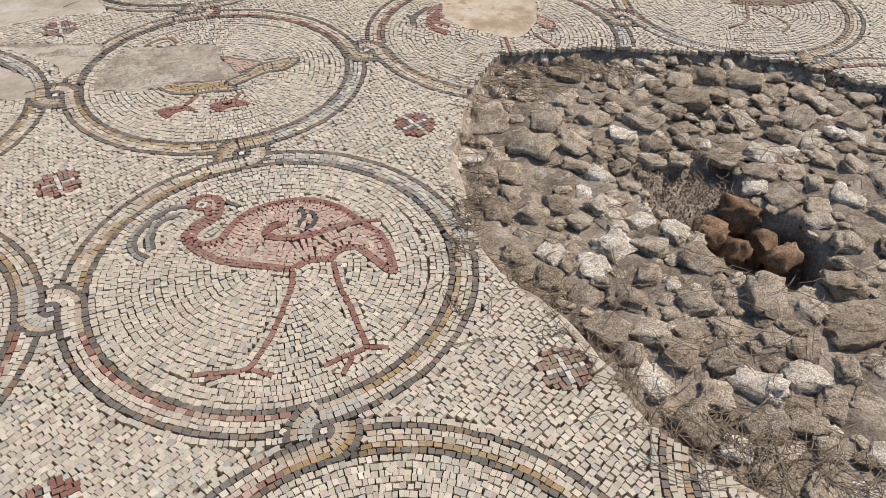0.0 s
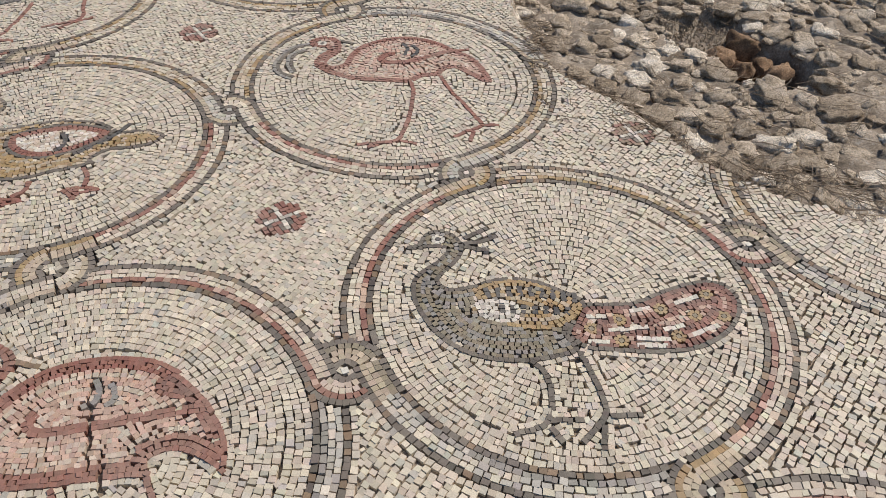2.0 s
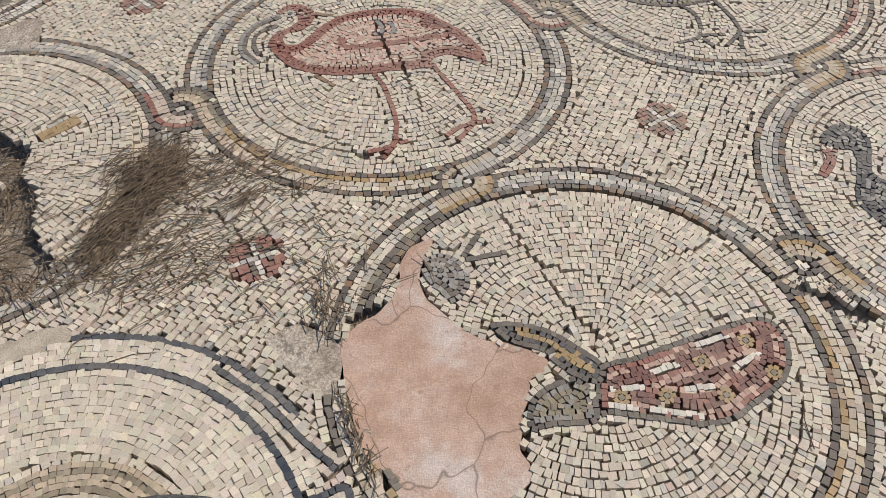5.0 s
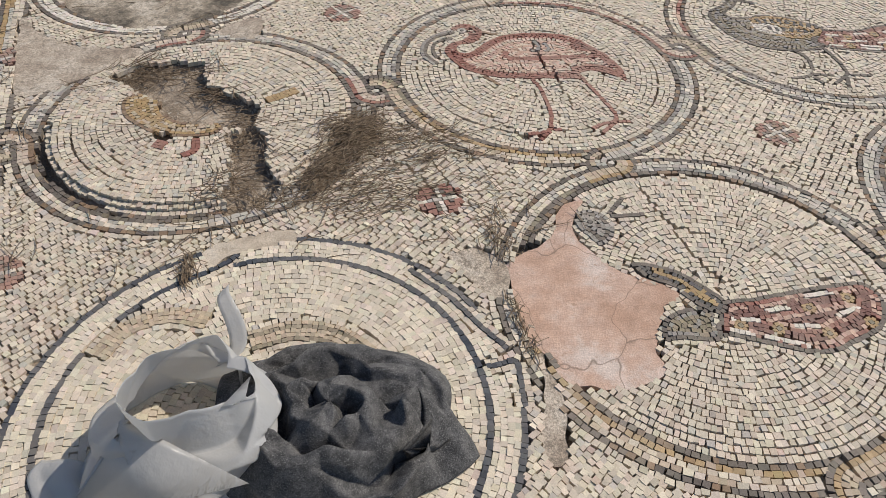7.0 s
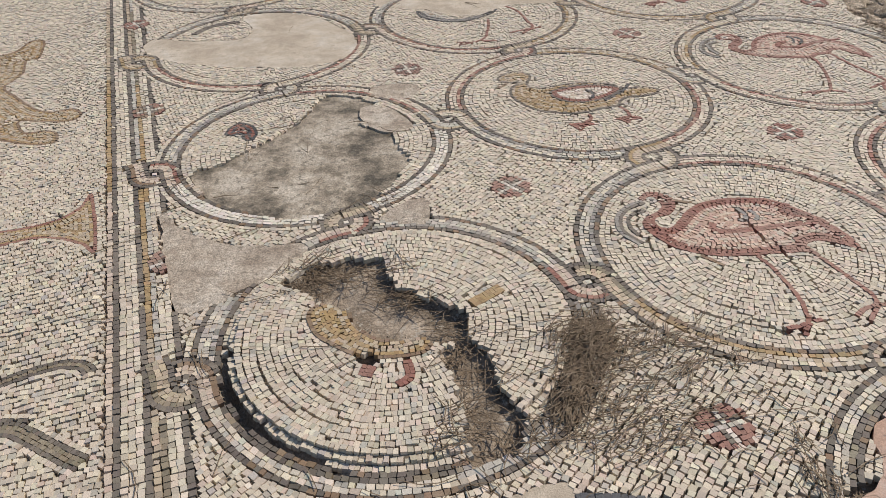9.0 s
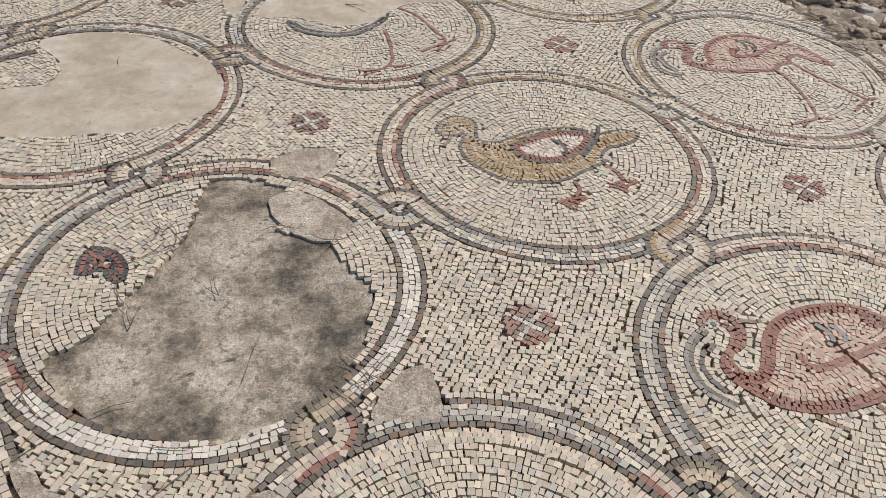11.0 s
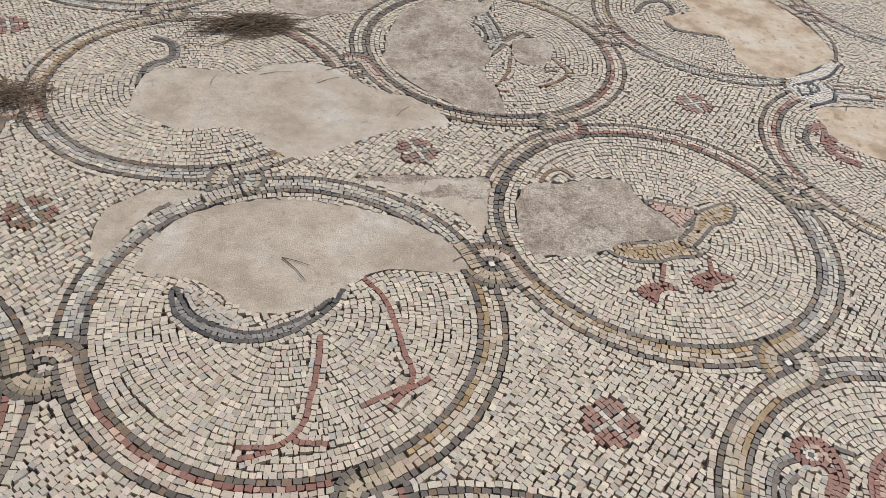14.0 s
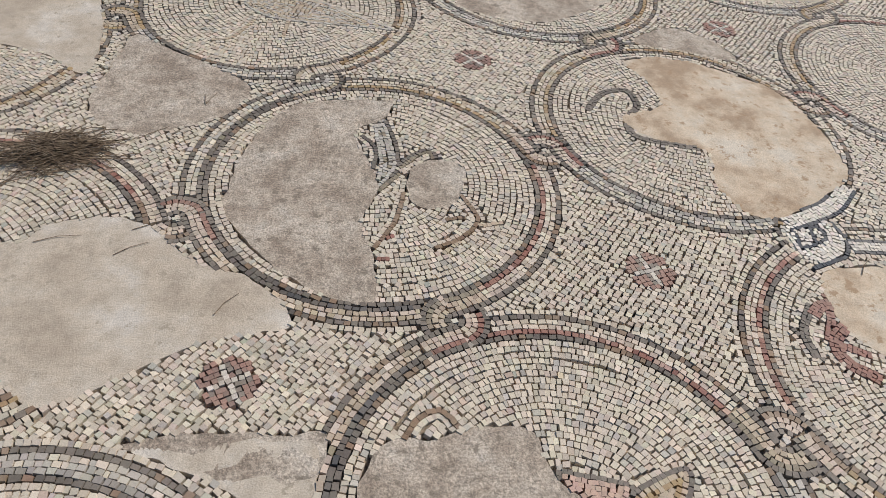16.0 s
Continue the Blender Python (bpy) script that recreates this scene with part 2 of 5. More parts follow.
# colours from the edge inwards, rows of pieces (0: a filled shape), line in centimetres
MOTIFS = {
    (0, -1): [
        ("bk", -1, "-31.0,24.6"),
        ("og", -1, "38.1,-8.1"),
        ("og", -1, "13.5,-11.8"),
        ("og", -1, "23.2,-4.1"),
        ("og", -1, "34.8,0.5"),
        ("og", -1, "3.9,-11.4"),
        ("og", -1, "26.0,-12.6"),
        ("w", 1, "2.0,-9.3 9.3,-9.3"),
        ("w", 1, "9.1,-14.6 19.8,-16.9"),
        ("w", 1, "11.3,-6.2 18.1,-4.4"),
        ("w", 1, "29.9,-6.3 36.9,-2.6"),
        ("w", 1, "17.5,-10.5 24.3,-10.3"),
        ("w", 1, "0.6,-12.9 6.8,-14.2"),
        ("w", 1, "23.1,0.0 31.6,2.3"),
        ("b|bd", 0, "-35.5,27.5 -31.2,29.8 -26.6,27.7 -24.4,23.2 -25.5,18.3 -29.2,15.4 -31.5,18.8 -33.9,21.5"),
        ("d", 1, "-25.2,28.5 -20.2,36.2"),
        ("d", 1, "-24.6,27.4 -14.8,29.0"),
        ("d|oko", 0, "-21.1,8.8 -15.1,8.9 -7.9,6.2 -1.9,0.9 2.0,-3.7 -0.1,-7.7 -5.7,-5.2 -9.2,-1.4 -10.7,0.9 -17.7,4.0"),
        ("d|gbg", 0, "-12.3,-8.1 -5.8,-5.9 -1.6,-9.0 -1.5,-14.3 -3.2,-16.7 -11.4,-16.6 -15.9,-17.1 -15.8,-12.0"),
        ("d|RrpR", 0, "0.8,-3.6 10.1,-1.5 19.7,1.3 31.2,4.9 40.9,6.5 44.3,1.5 42.8,-5.7 38.8,-11.0 31.8,-15.1 25.8,-18.5 18.5,-19.1 9.6,-17.1 1.8,-15.2 -1.7,-14.9 -1.0,-9.0"),
    ],
    (1, 2): [
        ("n", 1, "-36.0,19.2 -31.9,25.8 -26.6,27.9 -22.4,23.4"),
        ("d|p", 0, "-1.3,11.9 5.4,11.5 15.9,8.6 12.6,2.6 7.5,-1.4 3.4,1.2"),
        ("d|ot", 0, "14.9,6.7 22.3,11.1 29.2,13.6 30.6,10.1 26.2,2.5 19.5,0.1 12.0,-8.0 8.3,-10.8 4.8,-7.0 10.4,-1.2"),
        ("d|oto", 0, "-20.6,-12.3 -14.4,-9.4 -4.9,-8.3 5.2,-5.6 9.2,-10.8 10.2,-14.6 2.1,-15.8 -5.8,-18.2 -14.6,-17.6"),
        ("r", 1, "-3.2,-18.5 -5.8,-25.7"),
        ("r|r", 0, "-14.6,-29.6 -6.4,-26.5 -1.6,-29.1 -7.1,-30.2 -10.6,-35.1"),
        ("r", 1, "12.2,-15.8 11.4,-20.9"),
        ("r|r", 0, "3.4,-24.9 11.3,-21.1 17.8,-24.2 10.5,-26.7 7.5,-29.9"),
    ],
    (0, 2): [
        ("kb|bl", 0, "-32.3,5.5 -30.6,7.7 -28.2,2.6 -24.5,-2.4 -17.5,-6.1 -10.2,-7.8 -3.2,-5.6 3.8,-1.4 10.9,6.2 14.2,11.1 12.5,4.1 6.8,-3.3 -1.4,-9.5 -9.7,-11.6 -18.2,-10.9 -25.9,-6.3 -30.3,-1.6"),
        ("l|lt", 0, "-28.8,6.3 -25.1,5.8 -19.9,0.8 -11.9,-5.3 -19.1,-4.8 -24.6,-1.4"),
        ("r", 1, "19.3,13.1 24.8,5.6 27.8,-3.7 29.8,-13.4 31.7,-19.8 30.9,-24.2 25.8,-31.4"),
        ("r", 1, "30.9,-24.2 19.1,-31.1"),
        ("r", 1, "30.1,-26.0 36.2,-22.0"),
        ("r", 1, "8.3,-8.2 8.0,-19.4 6.9,-28.0 5.4,-36.1 0.1,-41.7 -9.2,-42.2"),
        ("r", 1, "3.8,-40.7 11.5,-41.4"),
        ("r", 1, "-1.0,-42.9 -8.4,-45.4"),
    ],
    (1, 3): [
        ("d", 1, "-4.9,23.6 -0.1,16.3 -0.9,5.3"),
        ("d", 1, "3.0,32.4 6.4,19.9 7.2,9.4"),
        ("l|gl", 0, "-0.8,29.7 2.6,30.7 6.0,15.3 5.9,6.4 -0.4,-3.8 1.2,9.0"),
        ("gd", 2, "7.2,8.0 12.8,14.3 17.5,16.8 19.5,11.6"),
        ("dg", 2, "7.2,5.1 2.7,-0.8 -2.4,-7.9"),
        ("n", 1, "8.8,-4.5 6.1,-17.6 1.2,-27.4 -1.2,-31.0"),
        ("r", 1, "-1.2,-31.0 0.5,-33.9 4.4,-34.1"),
        ("r", 1, "2.0,-26.2 5.7,-24.4"),
        ("n", 1, "24.0,-0.7 28.7,-9.7 30.8,-16.5 26.0,-23.7 17.4,-28.9"),
        ("n", 1, "21.3,-16.9 25.7,-15.3"),
        ("t", 1, "29.7,-19.1 38.5,-17.1"),
        ("t", 1, "27.7,-22.4 19.7,-31.1"),
    ],
    (1, 0): [
        ("wk", -1, "-31.9,24.2"),
        ("og", -1, "12.0,-14.2"),
        ("og", -1, "24.7,-3.9"),
        ("og", -1, "33.0,-6.6"),
        ("og", -1, "40.5,-7.1"),
        ("og", -1, "38.2,0.8"),
        ("og", -1, "12.9,-7.2"),
        ("og", -1, "26.9,-13.2"),
        ("og", -1, "5.2,-10.0"),
        ("w", 1, "4.4,-6.0 9.8,-6.0"),
        ("w", 1, "3.4,-14.3 9.3,-14.5"),
        ("w", 1, "8.8,-10.7 19.8,-9.8"),
        ("w", 1, "16.3,-4.4 22.1,-3.4"),
        ("w", 1, "23.5,-10.9 29.3,-9.7"),
        ("w", 1, "16.1,-13.6 24.6,-14.2"),
        ("w", 1, "28.8,-2.1 35.9,0.2"),
        ("w", 1, "30.4,-13.0 38.2,-9.9"),
        ("w", 1, "15.6,-15.6 23.3,-16.4"),
        ("k", 1, "-20.2,4.7 -19.9,1.1"),
        ("k", 1, "-17.3,4.8 -17.1,1.3"),
        ("k", 1, "-14.3,5.0 -14.2,1.4"),
        ("k", 1, "-11.4,5.2 -11.3,1.6"),
        ("k", 1, "-8.5,5.0 -8.4,1.4"),
        ("k", 1, "-5.6,4.4 -5.6,0.9"),
        ("k", 1, "-2.8,3.7 -2.8,0.2"),
        ("k", 1, "0.0,3.1 0.0,-0.4"),
        ("k", 1, "2.9,2.6 2.8,-0.9"),
        ("k", 1, "-16.6,-1.2 -16.7,-4.2"),
        ("k", 1, "-13.8,-1.4 -13.9,-4.4"),
        ("k", 1, "-11.0,-1.5 -11.1,-4.6"),
        ("k", 1, "-8.1,-1.7 -8.3,-4.8"),
        ("k", 1, "-5.3,-1.9 -5.5,-5.0"),
        ("k", 1, "-2.5,-2.1 -2.7,-5.1"),
        ("k", 1, "0.4,-2.3 0.1,-5.3"),
        ("w|wl", 0, "-23.6,-1.0 -20.3,0.5 -13.1,-0.7 -12.9,-6.4 -17.3,-7.4 -21.7,-5.8"),
        ("o|oot", 0, "-23.7,4.2 -17.2,7.2 -10.1,7.4 -4.8,5.3 1.5,1.1 4.3,-2.6 0.3,-7.3 -4.3,-9.5 -10.9,-9.5 -17.3,-8.1 -22.4,-6.1 -24.5,-2.3 -22.6,0.1"),
        ("d|rRrp", 0, "4.5,-1.7 10.8,-1.3 17.8,-1.2 25.7,2.2 33.8,5.1 41.3,5.8 45.5,3.2 46.7,-1.9 44.9,-7.0 41.0,-11.8 35.7,-15.4 29.6,-17.7 20.1,-18.5 11.2,-17.6 2.4,-16.2 -1.3,-11.3 0.7,-7.4"),
        ("d|ggb", 0, "-41.8,20.5 -37.8,22.5 -35.9,26.1 -33.5,28.0 -30.2,28.0 -27.1,25.9 -25.1,21.7 -25.8,17.4 -28.7,13.1 -30.9,10.5 -32.4,8.3 -31.9,6.1 -29.8,4.6 -24.3,5.5 -17.1,8.1 -10.0,8.3 -4.6,6.5 1.8,2.5 5.2,-1.3 0.7,-7.4 -1.3,-11.3 0.6,-16.8 -5.8,-19.1 -12.3,-20.1 -19.7,-19.6 -26.5,-17.6 -31.9,-13.8 -36.2,-8.1 -39.1,-1.3 -40.0,3.9 -39.3,8.3 -37.2,11.2 -33.6,14.4 -30.7,17.7 -30.0,20.0 -33.4,21.0 -37.8,20.1"),
        ("d", 1, "-24.5,24.7 -21.0,26.6 -17.4,28.9"),
        ("d", 1, "-24.6,22.3 -20.1,23.0 -15.2,25.0"),
        ("d", 1, "-24.7,20.9 -21.1,20.0 -17.8,19.2"),
        ("k", 2, "-19.0,19.3 -17.5,18.8"),
        ("k", 2, "-17.3,24.5 -15.2,25.2"),
        ("d", 1, "-11.6,-19.7 -8.7,-23.5 -8.2,-29.1 -8.8,-34.6"),
        ("d", 1, "0.9,-17.2 2.3,-23.6 3.5,-30.0 3.8,-35.5"),
        ("d", 1, "-8.1,-30.8 -10.6,-37.8 -18.5,-40.4"),
        ("d", 1, "-10.6,-37.8 -7.6,-42.8"),
        ("d", 1, "-9.6,-36.9 -1.6,-37.2"),
        ("d", 1, "3.3,-31.3 3.0,-36.4 -3.3,-43.0"),
        ("d", 1, "3.0,-36.4 11.9,-36.2"),
        ("d", 1, "3.0,-36.4 1.1,-45.1"),
    ],
    (1, 1): [
        ("wk", -1, "-27.8,26.5"),
        ("bd", 2, "-32.2,25.9 -38.0,23.3 -42.2,16.4 -43.7,8.9 -41.6,3.4 -37.1,0.4"),
        ("bd", 2, "-33.8,21.5 -38.4,17.4 -39.0,10.6 -37.0,4.3"),
        ("d", 1, "-20.8,28.7 -16.4,26.5"),
        ("k", 1, "3.0,25.3 5.1,22.4 4.6,19.2 3.6,16.5"),
        ("k", 1, "6.7,24.4 8.7,21.4 8.3,18.3 6.6,15.6"),
        ("r", 2, "0.2,17.8 -3.5,16.8 -5.2,14.1 -3.4,11.8 2.6,11.5 9.6,13.5 16.8,17.5 22.1,20.5"),
        ("r", 1, "22.1,20.5 29.0,21.5"),
        ("rr|pPp", 0, "-32.8,25.9 -31.6,29.9 -27.6,31.9 -22.3,30.4 -20.5,24.2 -21.6,18.3 -24.4,14.9 -25.5,11.2 -23.0,9.2 -19.2,10.9 -17.1,17.3 -13.8,23.1 -7.8,27.8 0.5,30.8 8.9,30.5 17.2,26.8 23.2,20.9 29.1,16.3 32.6,9.5 34.9,1.9 35.1,-2.4 31.7,-1.6 27.1,3.0 22.4,6.9 18.3,5.6 16.2,1.6 10.3,0.5 5.4,-3.2 -1.3,-2.6 -9.0,-1.6 -16.6,-0.2 -23.6,3.7 -28.3,7.6 -30.0,11.3 -29.0,15.9 -25.8,20.8 -26.4,23.6 -30.0,23.8"),
        ("r", 1, "5.8,-2.2 6.3,-10.8 4.7,-23.7 2.5,-32.7 -0.1,-38.4 -6.1,-40.3 -12.8,-41.4"),
        ("r", 1, "-0.1,-38.4 6.7,-40.2"),
        ("r", 1, "-4.4,-40.4 -9.4,-42.9"),
        ("r", 1, "16.2,2.7 19.6,-8.1 23.8,-16.7 27.0,-24.8 28.9,-30.5 23.6,-33.8 19.0,-37.1"),
        ("r", 1, "28.9,-30.5 34.7,-30.4"),
        ("r", 1, "26.4,-32.4 24.1,-39.6"),
    ],
    (0, 0): [
        ("lk", -1, "-27.8,24.3"),
        ("bd", 2, "-31.0,23.2 -36.5,19.8 -40.4,14.7 -41.7,8.8 -40.8,3.9 -36.1,-1.9"),
        ("d", 1, "-31.4,18.0 -37.2,13.6 -38.1,8.6 -36.3,2.7"),
        ("n", 1, "-19.9,24.0 -13.9,22.4"),
        ("b", 1, "0.1,18.1 1.5,14.9 1.2,11.8 -0.5,10.5"),
        ("b", 1, "3.9,16.9 5.4,14.3 5.2,11.6 3.8,10.7"),
        ("rr", 2, "-10.0,9.3 -11.3,6.4 -8.9,4.0 -3.3,4.3 5.0,5.9 12.1,7.3 20.6,8.9 26.4,9.7"),
        ("p", 1, "-10.0,9.3 -6.9,9.8 0.4,8.8 7.5,10.1 13.2,11.3"),
        ("r|rR", 0, "16.4,20.2 24.8,13.4 28.6,7.5 22.0,11.5 14.5,14.3"),
        ("r", 1, "13.3,-0.4 19.5,2.1 25.2,1.8 32.0,-2.2"),
        ("rrr|pPp", 0, "-32.0,25.0 -30.1,28.2 -26.6,29.7 -22.4,27.9 -20.0,24.4 -20.3,20.1 -21.9,17.0 -25.1,14.4 -28.4,13.2 -29.6,10.2 -28.1,7.2 -25.0,7.0 -21.5,10.8 -18.0,15.8 -12.9,20.8 -5.8,23.8 3.1,24.9 12.4,23.4 18.6,20.1 24.8,13.8 30.1,5.5 32.5,-0.4 32.7,-6.8 28.8,-3.9 23.9,-1.5 19.7,-1.3 16.3,-3.4 17.2,-6.7 11.8,-7.3 3.7,-8.2 -2.9,-9.3 -10.9,-9.6 -19.2,-8.0 -26.1,-4.2 -31.1,1.6 -33.9,6.5 -34.0,10.4 -32.1,13.3 -27.1,17.2 -24.8,20.7 -26.2,23.6 -29.1,23.1"),
        ("r", 1, "-1.5,-9.7 1.2,-14.9 2.6,-21.5 4.1,-30.7 3.8,-36.5 3.1,-40.6 0.5,-43.1 -4.4,-44.9"),
        ("r", 1, "3.3,-41.9 -0.2,-46.3"),
        ("r", 1, "3.2,-41.2 7.2,-40.1"),
        ("r", 1, "16.5,-6.1 18.8,-11.5 21.0,-15.8 23.9,-22.5 26.0,-27.2 26.1,-32.5 21.3,-35.1 17.8,-38.2"),
        ("r", 1, "26.1,-33.5 20.9,-40.0"),
        ("r", 1, "26.8,-33.2 31.1,-32.7"),
        ("n", 1, "-19.0,-8.9 -13.4,-14.3"),
    ],
    (0, 1): [
        ("tk", -1, "-28.8,21.9"),
        ("k", 1, "5.6,7.2 7.7,3.9 7.9,-0.2 6.4,-2.9"),
        ("k", 1, "26.1,12.6 22.3,5.5 17.6,-0.2 12.6,-4.6"),
        ("drr|wP", 0, "-10.8,5.9 -5.8,9.4 1.4,11.7 8.4,12.9 16.2,11.4 21.7,8.1 19.9,3.6 15.6,-1.0 10.3,-4.3 4.8,-6.6 -1.3,-6.5 -6.6,-3.8 -10.1,-0.1"),
        ("d|oto", 0, "-33.9,21.9 -31.5,26.1 -26.8,29.6 -21.9,29.4 -18.5,26.0 -18.0,21.5 -19.9,15.1 -18.7,11.8 -14.3,10.3 -8.3,11.8 -1.1,14.3 7.4,15.0 15.4,13.7 20.9,10.3 24.1,7.8 32.1,8.7 36.6,7.2 38.6,4.8 35.8,0.9 30.1,-1.6 23.2,-2.4 18.8,-7.2 20.0,-9.3 15.4,-11.5 8.1,-14.3 2.9,-16.4 -3.4,-17.4 -10.3,-16.0 -17.0,-14.0 -21.8,-9.9 -26.2,-4.0 -28.6,1.9 -28.7,8.8 -26.6,13.7 -24.1,17.7 -27.1,16.3 -30.1,17.2 -33.1,17.9"),
        ("n", 1, "-29.4,16.7 -31.2,13.5 -33.6,10.9"),
        ("r", 1, "3.7,-18.2 3.6,-22.5 0.9,-25.8"),
        ("r|r", 0, "-6.0,-27.0 0.8,-26.1 5.0,-27.2 0.2,-29.7 -2.1,-33.2 -4.1,-29.9"),
        ("r", 1, "17.7,-11.8 19.9,-15.7 20.4,-20.7"),
        ("r|r", 0, "14.3,-22.4 20.7,-21.0 25.7,-22.4 20.2,-24.5 18.7,-27.6 16.6,-25.1"),
    ],
    (-2, 0): [
        ("r|tot", 0, "-4.8,117.6 -6.4,108.2 -11.1,101.0 -18.2,96.8 -28.4,94.0 -39.5,95.1 -48.6,98.5 -53.5,96.7 -42.3,79.0 -32.1,76.9 -28.6,82.4 -21.6,86.0 -14.2,89.2 -5.0,88.9 3.3,85.7 9.9,82.4"),
        ("n|tot", 0, "-124.7,181.6 -113.6,192.4 -110.0,201.4 -100.3,192.9 -86.8,185.1 -73.8,175.0 -67.3,166.0 -57.5,160.8 -44.7,157.3 -36.5,159.8 -39.1,168.1 -45.9,170.5 -53.6,169.2 -60.4,179.5 -51.3,178.3 -39.8,178.1 -35.0,183.1 -38.0,189.5 -43.1,191.1 -50.5,188.4 -60.1,193.0 -74.4,206.1 -84.5,216.6 -83.5,232.7 -88.7,249.3 -84.4,254.1 -91.5,276.9 -99.3,277.2 -101.8,261.7 -112.5,256.2 -133.6,257.2 -160.1,266.3 -186.6,274.0 -162.9,238.5 -138.6,232.0 -123.5,231.7 -113.9,222.7 -110.5,207.4 -117.1,197.8"),
        ("n|no", 0, "-79.8,138.5 -71.6,133.9 -65.7,137.1 -63.0,144.0 -62.2,154.4 -69.4,147.9 -73.8,141.9 -86.5,158.1 -97.8,169.5"),
        ("d", 1, "-49.6,129.6 -53.0,120.2 -63.5,116.7"),
        ("d", 1, "-46.9,118.3 -51.3,113.0 -57.8,109.5"),
        ("d", 1, "-44.3,105.3 -49.9,106.6 -63.0,111.9"),
        ("d", 1, "-48.3,125.1 -48.5,116.7 -56.4,117.4"),
        ("d", 1, "-21.8,67.8 -30.4,70.6 -37.8,71.7"),
        ("d", 1, "-19.8,60.8 -27.2,63.6 -32.9,64.1"),
        ("d", 1, "-20.4,65.4 -26.1,67.0 -31.0,67.9"),
        ("d", 1, "-30.5,74.4 -34.0,72.9 -39.6,74.6"),
        ("dgd", 3, "0.5,10.9 4.6,19.1 10.9,24.1 19.9,28.1 26.5,27.7 29.9,25.0"),
        ("dggd", 4, "6.2,1.8 16.2,5.3 25.2,1.6 34.5,-3.2 39.2,-5.3"),
        ("d", 2, "20.1,7.6 13.3,7.4 7.1,6.0"),
        ("dgd", 3, "26.1,-29.8 31.1,-25.6 37.5,-20.5 41.2,-18.9 49.8,-22.1"),
        ("dgd", 3, "32.1,-39.4 39.8,-40.1 48.7,-40.7 56.5,-42.2"),
        ("d", 2, "10.2,-4.6 15.9,-8.3 21.2,-11.5"),
    ],
    (1, -1): [
        ("r", 2, "-35,19 -35,15 -40,9"),
        ("r", 2, "-33,19 -38,12"),
        ("k|bk", 0, "-35,23 -31,27 -26,29 -22,25 -22,19 -26,10 -24,6 -17,1 -10,-4 -19,-12 -30,-11 -34,-4 -34,2 -29,12 -28,18 -32,19"),
    ],
    (0, 3): [
        ("ddb", 3, "-22,33 -14,29 -12,18 -19,10 -19,-3"),
    ],
    (2, 3): [
        ("d", 2, "-37,5 -29,17 -19,20 -17,10 -23,1 -23,-8 -16,-12 0,-15"),
        ("KwwwwK", 6, "47,-32 38,-42 28,-48 17,-53"),
        ("KwwwK", 5, "50,-62 41,-62 35,-62"),
        ("K", 1, "33,-51 34,-55 35,-59 32,-66 27,-69 18,-73"),
        ("K", 1, "24,-55 24,-61 28,-59 27,-54 24,-55"),
        ("K", 1, "18,-52 18,-60 18,-64 24,-62"),
        ("w|w", 0, "17,-54 33,-51 34,-57 32,-64 27,-68 19,-71 16,-65"),
    ],
    (2, 2): [
        ("r", 3, "-33,20 -28,24 -19,24 -24,17 -30,11 -30,4 -23,-2"),
        ("d", 2, "-32,24 -38,14 -38,5"),
        ("r", 2, "-32,11 -28,19 -26,28"),
        ("r", 2, "-32,11 -22,6"),
        ("d", 1, "-41,15 -36,4"),
        ("r|p", 0, "15,22 25,13 23,6 16,13"),
        ("r", 1, "2,-4 4,-18"),
        ("r", 1, "15,0 24,-12"),
    ],
    (-1, 2): [
        ("d", 3, "-39,18 -32,30 -18,36"),
    ],
    (-1, 1): [
        ("k|kr", 0, "-37,12 -36,19 -32,22 -26,18 -23,11 -24,5 -28,6 -30,11 -34,10"),
        ("o", 0, "-11,7 -8,11 -5,8 -4,2 -8,2"),
    ],
    (-1, 0): [
        ("n|oot", 0, "-27,5 -23,9 -16,8 -12,-1 -4,-7 6,-5 10,-6 8,-12 0,-14 -9,-14 -17,-10 -24,-4"),
        ("r", 3, "-7,-17 -8,-21"),
        ("r", 2, "3,-15 4,-21 1,-24"),
        ("o", 3, "21,8 30,15"),
    ],
    (-1, -1): [
        ("ttt", 4, "-40,10 -36,19 -27,24 -17,23"),
        ("gtt", 5, "-5,17 5,21 16,20 26,13"),
        ("K", 1, "32,44 43,35 51,26 56,21 58,19"),
        ("K", 1, "53,13 56,14 60,15 61,10 62,2"),
        ("K", 1, "-21,40 -16,45 -14,50 -11,50"),
    ],
    (0, 4): [
        ("l|lt", 0, "102,40 114,47 133,43 152,31 163,24 143,25 121,26 110,30"),
        ("t", 1, "108,25 101,11 94,8"),
        ("t", 1, "121,26 120,13"),
    ],
    (3, 2): [
        ("n", 0, "3,6 54,12 29,1 6,-2"),
        ("n", 1, "6,-2 1,-19 -9,-27"),
        ("n", 1, "8,-5 19,-21 14,-30"),
    ],
}


NUDGE = {(0, 0): (0.006, -0.018), (1, 1): (0.0, -0.008), (1, 0): (0.002, -0.004), (0, 1): (0.005, 0.008), (-1, -1): (0.04, -0.035)}


def centre(i, j):
    return ORIGIN + i * ACROSS + j * ALONG + np.array(NUDGE.get((i, j), (0, 0)))


TURN_P = math.atan2(ACROSS[1], ACROSS[0])
E_P, E_Q = np.array((math.cos(TURN_P), math.sin(TURN_P))), np.array((-math.sin(TURN_P), math.cos(TURN_P)))
BORDER_P = (-2.03, -1.81)
rng = np.random.default_rng(7)


